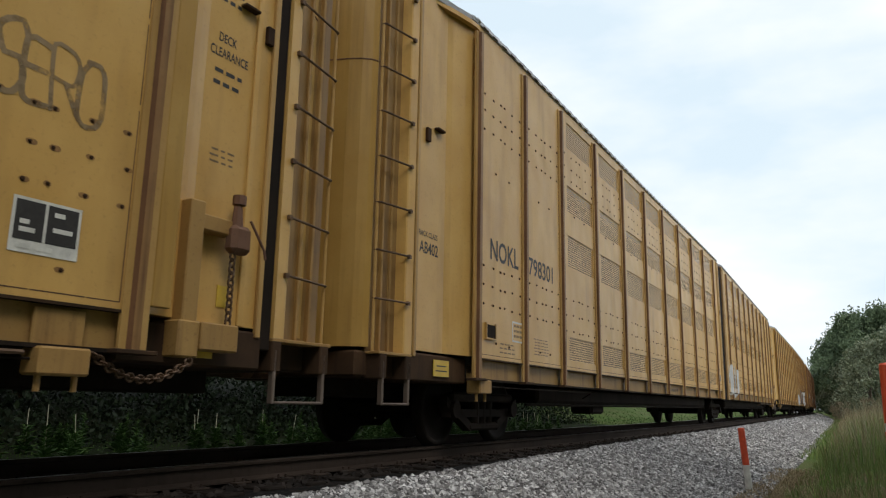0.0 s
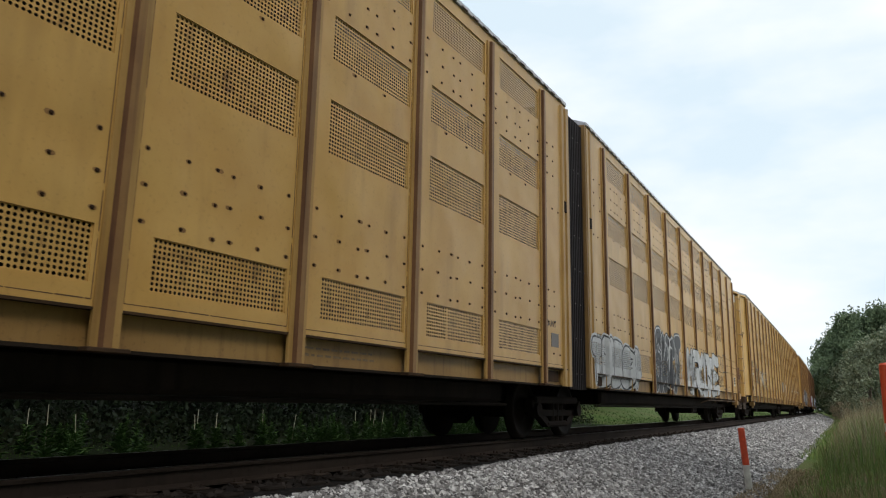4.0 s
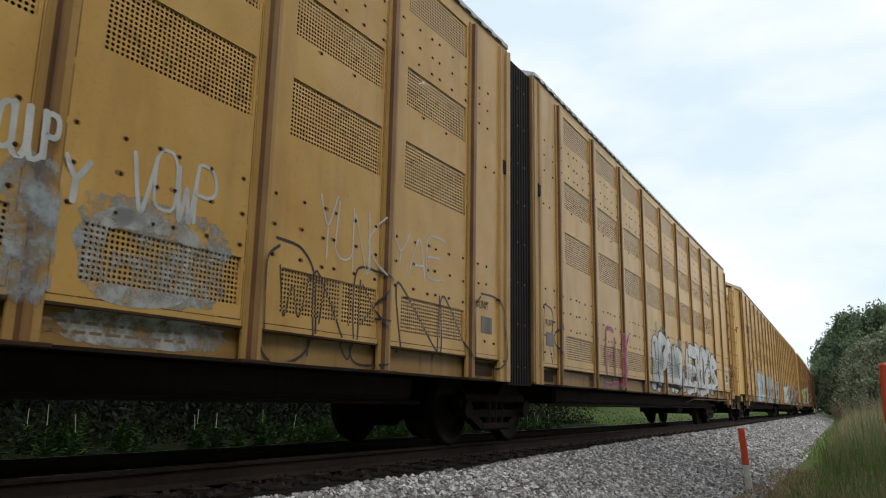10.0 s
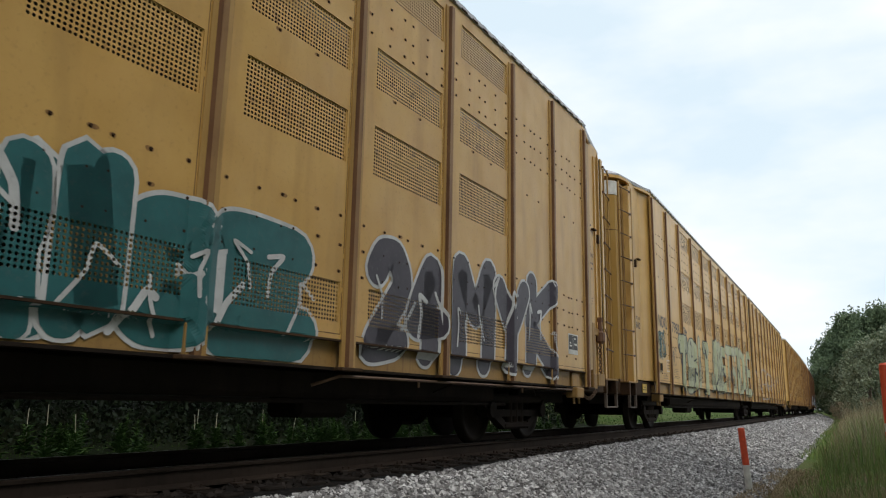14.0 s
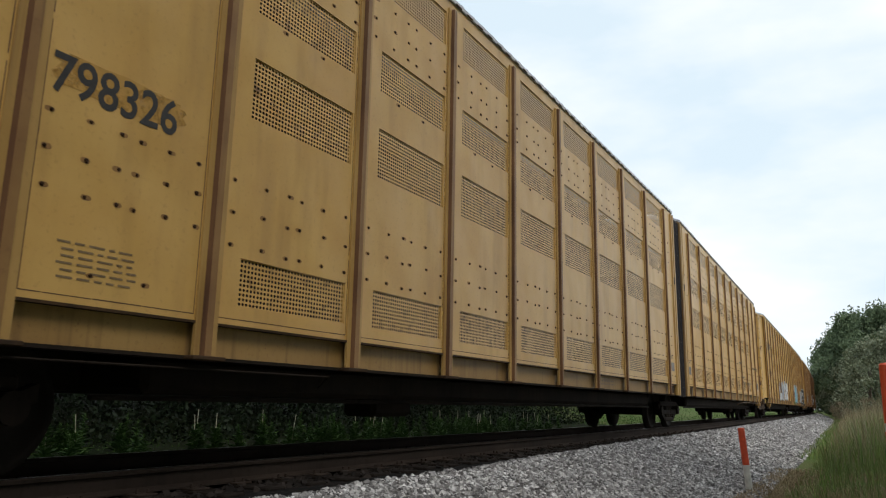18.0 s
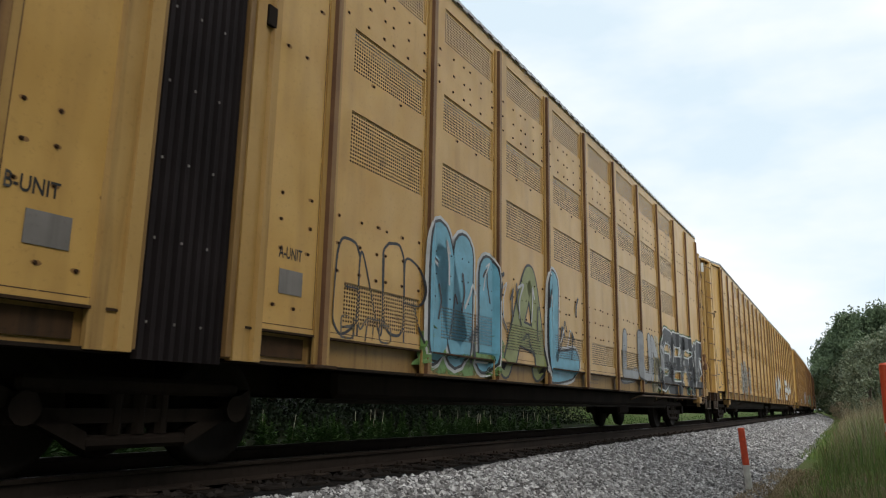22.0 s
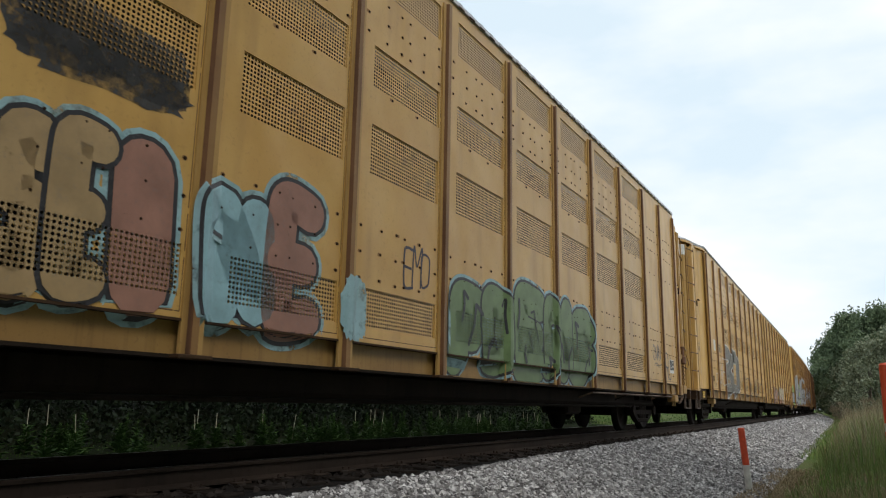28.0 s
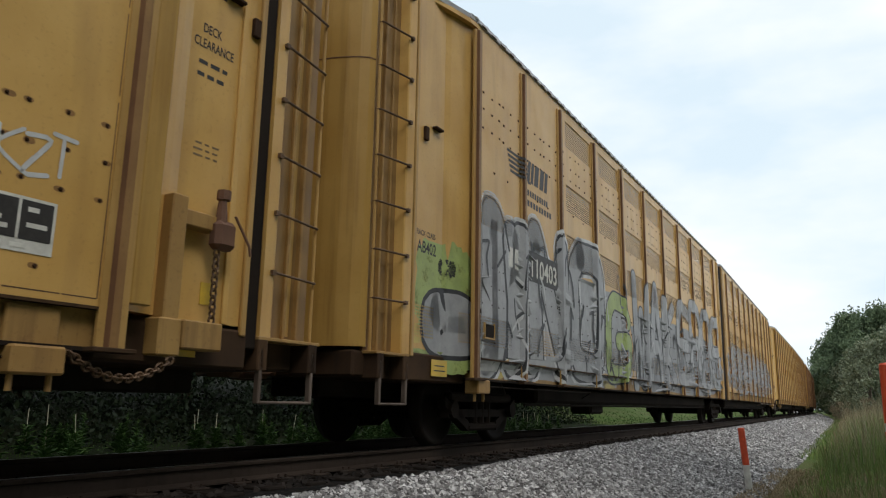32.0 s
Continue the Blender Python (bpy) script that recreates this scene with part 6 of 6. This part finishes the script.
# ---- beside the line: markers, grass, weeds, woods, trees, loose stones ----
def marker_post(x, y, z0, height, r, lean, turn, bands, label):
    base = thing("marker_post", label, "marker post", "survey markers", at=pose(x, y, z0, 0, lean, turn))
    z = 0.0
    for name, h, mat in bands:
        sh, n = Shape(), 16
        top = z + h * height
        last = name == "cap"
        prof = [(r, z), (r, top)] if not last else [(r, z), (r, top - 0.02), (r * 0.8, top - 0.004), (r * 0.3, top)]
        for rr, zz in prof:
            sh.v += [(rr * math.cos(2 * math.pi * i / n), rr * math.sin(2 * math.pi * i / n), zz) for i in range(n)]
        for j in range(len(prof) - 1):
            sh.f += [(j * n + i, j * n + (i + 1) % n, (j + 1) * n + (i + 1) % n, (j + 1) * n + i) for i in range(n)]
        sh.f += [tuple(range(n))[::-1], tuple(range((len(prof) - 1) * n, len(prof) * n))]
        part(name, sh, mat, base, smooth=False)
        z = top
    return base


marker_post(3.62, 14.05, -0.86, 1.075, 0.056, -4.3, 0, (("lower_sleeve", 0.42, M_WHITE), ("upper_sleeve", 0.52, M_ORANGE), ("cap", 0.06, M_ORANGE)), "leaning orange and white plastic marker post in the ballast edge")
marker_post(5.785, 7.0, -0.72, 1.64, 0.053, 0.0, 0, (("lower_sleeve", 0.62, M_WHITE), ("band", 0.05, M_ORANGE), ("band", 0.04, M_WHITE), ("upper_sleeve", 0.25, M_ORANGE), ("cap", 0.04, M_ORANGE)), "tall orange plastic marker post with white bands in the grass")


def blades(name, count, where, height, width, mat, label, category, seed, droop=0.35):
    """Many bent, tapering blades; where(rng) gives s, offset and the ground's height."""
    rng = np.random.default_rng(seed)
    v = np.empty((count, 7, 3))
    for i in range(count):
        s, off, z, scale = where(rng)
        x, y, _ = on_track(s, off, 0)
        a, b = rng.uniform(0, 2 * math.pi), rng.uniform(0, 2 * math.pi)
        h = height * scale * rng.uniform(0.45, 1.15)
        w = width * rng.uniform(0.6, 1.3)
        dx, dy = math.cos(a) * w / 2, math.sin(a) * w / 2
        lx, ly = math.cos(b) * h * droop * rng.uniform(0.1, 1), math.sin(b) * h * droop * rng.uniform(0.1, 1)
        for j, (f, k, ww) in enumerate(((0, 0, 1), (0.45, 0.2, 0.85), (0.8, 0.6, 0.5))):
            v[i, 2 * j] = (x + lx * k - dx * ww, y + ly * k - dy * ww, z + h * f)
            v[i, 2 * j + 1] = (x + lx * k + dx * ww, y + ly * k + dy * ww, z + h * f)
        v[i, 6] = (x + lx, y + ly, z + h * rng.uniform(0.88, 1.0))
    f = []
    for i in range(count):
        q = 7 * i
        f += [(q, q + 1, q + 3, q + 2), (q + 2, q + 3, q + 5, q + 4), (q + 4, q + 5, q + 6)]
    m = bpy.data.meshes.new(name)
    m.from_pydata(v.reshape(-1, 3).tolist(), [], f)
    m.materials.append(mat)
    return tagged(new(name, m), label, category, kind="stuff")


def bank(s0, s1, o0, o1, tall=1.0, power=1.0):
    def where(rng):
        s = s0 + (s1 - s0) * rng.random() ** power
        off = o0 + (o1 - o0) * rng.random()
        edge = min(1.0, 0.22 + max(0.0, off - 3.6) * 0.42)
        return s, off, ground_z(off) - 0.01, edge * tall * (0.8 + 0.4 * math.sin(s * 1.3 + off * 2.1) ** 2)
    return where


blades("bank_grass", 24000, bank(9.5, 26, 4.35, 8.0), 0.30, 0.011, M_GRASS, "green grass on the bank beside the ballast", "grass", 11, 0.5)
blades("tall_bank_grass", 5000, bank(11, 30, 4.9, 8.5), 0.52, 0.013, M_GRASS, "taller tufts of grass on the bank", "grass", 17, 0.35)
blades("far_bank_grass", 16000, bank(24, 120, 3.85, 11.0, 1.2, 1.3), 0.5, 0.028, M_GRASS, "green grass along the far bank", "grass", 12, 0.45)
blades("dry_bank_grass", 6000, bank(20, 80, 4.6, 9.5, 1.15), 1.0, 0.014, M_DRYGRASS, "dry brown seeding grass on the bank", "grass", 13, 0.25)
blades("seeding_grass", 5200, bank(15, 40, 5.0, 9.0, 1.1), 1.35, 0.008, M_SEED, "tall pale brown seeding grass on the bank", "grass", 18, 0.3)
blades("rank_grass", 7000, bank(14, 36, 4.8, 9.0, 1.1), 0.92, 0.014, M_GRASS, "rank green grass on the bank", "grass", 19, 0.4)
blades("low_dry_grass", 24000, bank(8.5, 19, 3.6, 6.4, 1.5), 0.17, 0.010, M_DRYGRASS, "short dry grass at the foot of the bank", "grass", 14, 0.9)
blades("verge_grass", 15000, bank(-6, 60, -10.0, -4.0, 1.0, 1.4), 0.30, 0.02, M_WEED, "green grass and weeds on the far verge", "grass", 15)
blades("field_grass", 9000, bank(40, 180, -16.0, -4.0, 1.1), 0.5, 0.05, M_WEED, "bright green grass far along the verge", "grass", 16)


def leaf_cloud(points, size, rng, flat=0.3):
    """Loose leaves, two triangles each, at the points."""
    n = len(points)
    a = rng.normal(size=(n, 3))
    a /= np.linalg.norm(a, axis=1)[:, None]
    b = np.cross(a, rng.normal(size=(n, 3)))
    b /= np.linalg.norm(b, axis=1)[:, None]
    k = size * rng.uniform(0.5, 1.3, (n, 1))
    v = np.stack([points - a * k, points + b * k * 0.55, points + a * k, points - b * k * 0.55], 1).reshape(-1, 3)
    return v.tolist(), [(4 * i, 4 * i + 1, 4 * i + 2, 4 * i + 3) for i in range(n)]


def tree_meshes(seed, height, radius, clumps, leaves, size, mat, low=0.3):
    """Trunk, limbs and a crown of leaf clumps with gaps between them."""
    rng = np.random.default_rng(seed)
    trunk = Shape()
    bend = rng.uniform(-0.3, 0.3, 2)
    top = (bend[0], bend[1], height * 0.62)
    trunk.rod((0, 0, -0.4), (bend[0] * 0.4, bend[1] * 0.4, height * 0.3), height * 0.024, 9, height * 0.018)
    trunk.rod((bend[0] * 0.4, bend[1] * 0.4, height * 0.3), top, height * 0.018, 9, height * 0.008)
    centres = []
    for i in range(clumps):
        a = rng.uniform(0, 2 * math.pi)
        t = rng.random()
        z = height * (low + (0.96 - low) * t)
        r = radius * math.sqrt(max(0.05, 1 - (2 * t - 0.85) ** 2 * 0.8)) * rng.uniform(0.35, 1.0)
        centres.append((r * math.cos(a), r * math.sin(a), z))
    for c in centres[:9]:
        trunk.rod((bend[0] * 0.5, bend[1] * 0.5, height * rng.uniform(0.25, 0.5)), tuple(q * 0.9 for q in c), height * 0.007, 6, height * 0.002)
    pts = []
    per = leaves // clumps
    for c in centres:
        q = rng.normal(size=(per, 3))
        q /= np.linalg.norm(q, axis=1)[:, None]
        q *= (rng.random((per, 1)) ** 0.5) * radius * rng.uniform(0.22, 0.38) * np.array([1, 1, 0.75])
        pts.append(q + np.array(c))
    v, f = leaf_cloud(np.concatenate(pts), size, rng)
    crown = bpy.data.meshes.new("crown")
    crown.from_pydata(v, [], f)
    crown.materials.append(mat)
    return trunk.mesh("trunk", M_BARK), crown


KINDS = {
    "oak": tree_meshes(1, 13.0, 4.6, 46, 6500, 0.26, M_LEAF),
    "round": tree_meshes(2, 11.0, 4.0, 38, 5200, 0.26, M_LEAF),
    "shrub": tree_meshes(3, 5.6, 2.6, 30, 4200, 0.15, M_LEAF2, 0.06),
    "dense": tree_meshes(5, 12.0, 4.3, 90, 20000, 0.18, M_LEAF, 0.05),
    "hazel": tree_meshes(6, 7.0, 3.2, 46, 7500, 0.13, M_LEAF2, 0.05),
    "brown": tree_meshes(7, 3.4, 1.8, 26, 3600, 0.07, M_BROWNLEAF, 0.04),
    "wood": tree_meshes(4, 10.0, 3.6, 40, 4200, 0.30, M_LEAF, 0.10),
}


def tree(kind, x, y, z, turn, scale, name, label, group, tall=1.0):
    t = thing(name, label, "tree" if name == "tree" else "bush", group, at=pose(x, y, z, 0, 0, turn) @ Matrix.Diagonal((scale, scale, scale * tall, 1)))
    part("trunk", KINDS[kind][0], M_BARK, t)
    part("crown", KINDS[kind][1], M_LEAF, t, kind="stuff")
    return t


for kind, x, y, turn, scale in (("dense", 1.9, 122.1, 20, 1.04), ("dense", 5.7, 111.5, 70, 1.01), ("dense", 9.5, 105.1, 140, 0.92), ("dense", -0.7, 145.6, 10, 1.03), ("dense", -3.2, 176.7, 250, 1.10), ("dense", -6.1, 217.4, 90, 1.21),
                                ("dense", -10.8, 267.7, 300, 1.33), ("dense", 4.0, 139.3, 200, 1.06), ("dense", 13.5, 98.7, 190, 0.9), ("dense", 1.6, 162.8, 45, 1.2), ("dense", 0.1, 192.8, 260, 1.3), ("oak", 10.4, 130.8, 30, 1.1)):
    tree(kind, x, y, -0.3, turn, scale, "tree", "dark green broadleaf tree beside the line", "trees by the line", 1.2)
for x, y, turn, scale in ((4.4, 87.9, 0, 0.95), (6.8, 82.5, 90, 1.05), (9.5, 78.3, 200, 1.0), (2.8, 98.5, 300, 0.85), (0.8, 120.0, 40, 0.9), (-0.9, 137.1, 40, 0.9)):
    tree("hazel", x, y, -0.3, turn, scale, "bush", "grey-green bush on the grassy bank", "bushes on the bank", 1.15)
for x, y, turn, scale in ((2.5, 72.8, 0, 0.5), (4.7, 68.6, 90, 0.6), (6.6, 66.5, 200, 0.65), (1.5, 90.0, 300, 0.6), (8.5, 64.3, 40, 0.6)):
    tree("brown", x, y, -0.4, turn, scale, "bush", "brown dry shrub in the long grass", "brown shrubs")
# unseen wood on the near side, behind the eye; sized to dim the near cars
rng = random.Random(3)
for i in range(17):
    s = -60 + 4.5 * i + rng.uniform(-1, 1)
    x, y, z = on_track(s, 12.5 + rng.uniform(-0.5, 4), -0.2)
    tree("wood", x, y, z, rng.uniform(0, 360), rng.uniform(1.1, 1.42), "tree", "unseen leafy tree of the near-side wood that blocks low sky light", "wood along the line")
# the wood beyond the track
for i in range(22):
    s = -24 + 4.4 * i + rng.uniform(-1, 1)
    off = -10.8 - rng.uniform(0, 4) - max(0, s - 26) * 0.10
    x, y, z = on_track(s, off, ground_z(off))
    tree("wood", x, y, z, rng.uniform(0, 360), rng.uniform(0.85, 1.25), "tree", "dark leafy tree in the wood beyond the track", "wood beyond the track")
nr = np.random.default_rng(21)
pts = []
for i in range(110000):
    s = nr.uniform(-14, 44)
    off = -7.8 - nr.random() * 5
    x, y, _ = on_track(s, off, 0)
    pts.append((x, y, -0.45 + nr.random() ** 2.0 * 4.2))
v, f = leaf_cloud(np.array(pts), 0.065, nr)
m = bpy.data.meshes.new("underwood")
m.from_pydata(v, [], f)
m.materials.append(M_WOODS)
tagged(new("underwood", m), "tangled underwood beyond the track, with shade in its leaf colour", "undergrowth", kind="stuff")


def weed_mesh(seed, height, dead):
    """A tall roadside weed: a stalk with leaves that get smaller upwards."""
    r = random.Random(seed)
    st, lv = Shape(), Shape()
    bx, by = r.uniform(-0.05, 0.05), r.uniform(-0.05, 0.05)
    st.rod((0, 0, -0.05), (bx, by, height), 0.011, 6, 0.006)
    n = 90
    for i in range(n):
        t = (i + 0.5) / n * (0.62 if dead else 0.95)
        a = i * 2.4 + r.uniform(-0.4, 0.4)
        ln = (0.19 * (1 - t) + 0.04) * r.uniform(0.6, 1.2)
        p = Vector((bx * t, by * t, height * t))
        d = Vector((math.cos(a), math.sin(a), r.uniform(0.2, 0.9)))
        sd = Vector((-math.sin(a), math.cos(a), 0)) * ln * 0.26
        lv.add([tuple(p), tuple(p + d * ln * 0.5 + sd), tuple(p + d * ln - Vector((0, 0, ln * 0.25))), tuple(p + d * ln * 0.5 - sd)], [(0, 1, 2, 3)])
    return st.mesh("stalk", M_STALK if dead else M_WEED), lv.mesh("leaves", M_WEED)


WEEDS = [weed_mesh(31, 0.95, True), weed_mesh(32, 0.80, True), weed_mesh(33, 0.75, False), weed_mesh(34, 0.55, False)]
spots = [(6.3, -6.0, 0), (7.55, -6.0, 0), (8.1, -6.0, 1), (11.2, -6.0, 1)]
for i in range(130):
    spots.append((rng.uniform(4.0, 30), rng.uniform(-7.4, -4.7), rng.choice((2, 3, 3, 2, 2, 3, 2, 3, 1, 1))))
for s, off, kind in spots:
    x, y, z = on_track(s, off, ground_z(off))
    w = thing("weed", "tall pale-stalked weed with green leaves on the verge" if kind < 2 else "leafy green weed on the verge", "weed", "weeds on the verge", at=pose(x, y, z, rng.uniform(-4, 4), rng.uniform(-4, 4), rng.uniform(0, 360)))
    part("stalk", WEEDS[kind][0], M_STALK, w)
    part("leaves", WEEDS[kind][1], M_WEED, w)

# loose stones of the ballast
nr = np.random.default_rng(8)
cube = np.array([(-1, -1, -1), (1, -1, -1), (1, 1, -1), (-1, 1, -1), (-1, -1, 1), (1, -1, 1), (1, 1, 1), (-1, 1, 1)], float)
faces = np.array([(3, 2, 1, 0), (4, 5, 6, 7), (0, 1, 5, 4), (1, 2, 6, 5), (2, 3, 7, 6), (3, 0, 4, 7)])


def stones(name, count, s0, s1, o0, o1, size, power, label, mat=None):
    s = s0 + (s1 - s0) * nr.random(count) ** power
    inner = np.array([dark_edge(q) - 0.03 for q in s]) if o0 is None else o0
    off = inner + (o1 - inner) * nr.random(count)
    z = np.interp(off, [p for p, _ in BED], [q for _, q in BED])
    pos = np.array([on_track(*q) for q in zip(s, off, z + nr.uniform(-0.004, 0.022, count))])
    k = size * nr.uniform(0.55, 1.25, (count, 1, 1)) * nr.uniform(0.6, 1.15, (count, 1, 3))
    v = cube[None] * k + nr.normal(size=(count, 8, 3)) * size * 0.20
    q = nr.normal(size=(count, 4))
    q /= np.linalg.norm(q, axis=1)[:, None]
    w, x, y, zz = q.T
    rot = np.stack([np.stack([1 - 2 * (y * y + zz * zz), 2 * (x * y - w * zz), 2 * (x * zz + w * y)], 1), np.stack([2 * (x * y + w * zz), 1 - 2 * (x * x + zz * zz), 2 * (y * zz - w * x)], 1),
                    np.stack([2 * (x * zz - w * y), 2 * (y * zz + w * x), 1 - 2 * (x * x + y * y)], 1)], 1)
    v = np.einsum("nij,nkj->nki", rot, v) + pos[:, None]
    f = (faces[None] + 8 * np.arange(count)[:, None, None]).reshape(-1, 4)
    m = bpy.data.meshes.new(name)
    m.from_pydata(v.reshape(-1, 3).tolist(), [], f.tolist())
    m.materials.append(mat or M_STONE)
    return tagged(new(name, m), label, "ballast", kind="stuff")


stones("ballast_stones", 56000, 3.0, 15, None, 4.05, 0.0205, 1.0, "loose grey crushed stones on the ballast shoulder")
stones("further_ballast_stones", 36000, 15, 48, None, 4.0, 0.028, 1.35, "loose grey crushed stones along the track")
stones("track_stones", 6000, 2.0, 20, -1.3, 1.25, 0.028, 1.0, "loose stones between the ties, darkened for oil and the train's shade", M_DARKSTONE)
stones("distant_ballast_stones", 12000, 47, 130, 1.25, 3.9, 0.055, 1.2, "loose grey crushed stones far along the track")
stones("near_ballast_stones", 9000, -9, 3.0, None, 4.0, 0.030, 1.0, "loose grey crushed stones on the near ballast")
blades("near_bank_grass", 12000, bank(-12, 10, 4.1, 10.0), 0.24, 0.012, M_GRASS, "short green grass on the near bank", "grass", 41, 0.6)



# the bodies are flattened and raised to fit the camera's view; wheels and trucks stay as they are
DRAWN, LIFT = 0.9564, 0.0861
done = set()
for unit in UNITS.values():
    for ob in unit.children_recursive:
        if ob.name.split(".")[0] in ("side_frame", "bolster", "axle", "wheel"):
            continue
        if ob.data.name not in done:
            done.add(ob.data.name)
            keep = 0.0 if ob.matrix_basis.translation.z or ob.parent.matrix_basis.translation.z else LIFT
            ob.data.transform(Matrix.Translation((0, 0, keep)) @ Matrix.Diagonal((1, 1, DRAWN, 1)))
        if ob.matrix_basis.translation.z:
            ob.matrix_basis.translation.z = ob.matrix_basis.translation.z * DRAWN + LIFT


def motions():
    times = [t for t, _ in TRAVEL]
    for (k, half), unit in UNITS.items():
        walk(unit, [(t, unit_pose(k, half, t)) for t in times])


motions()
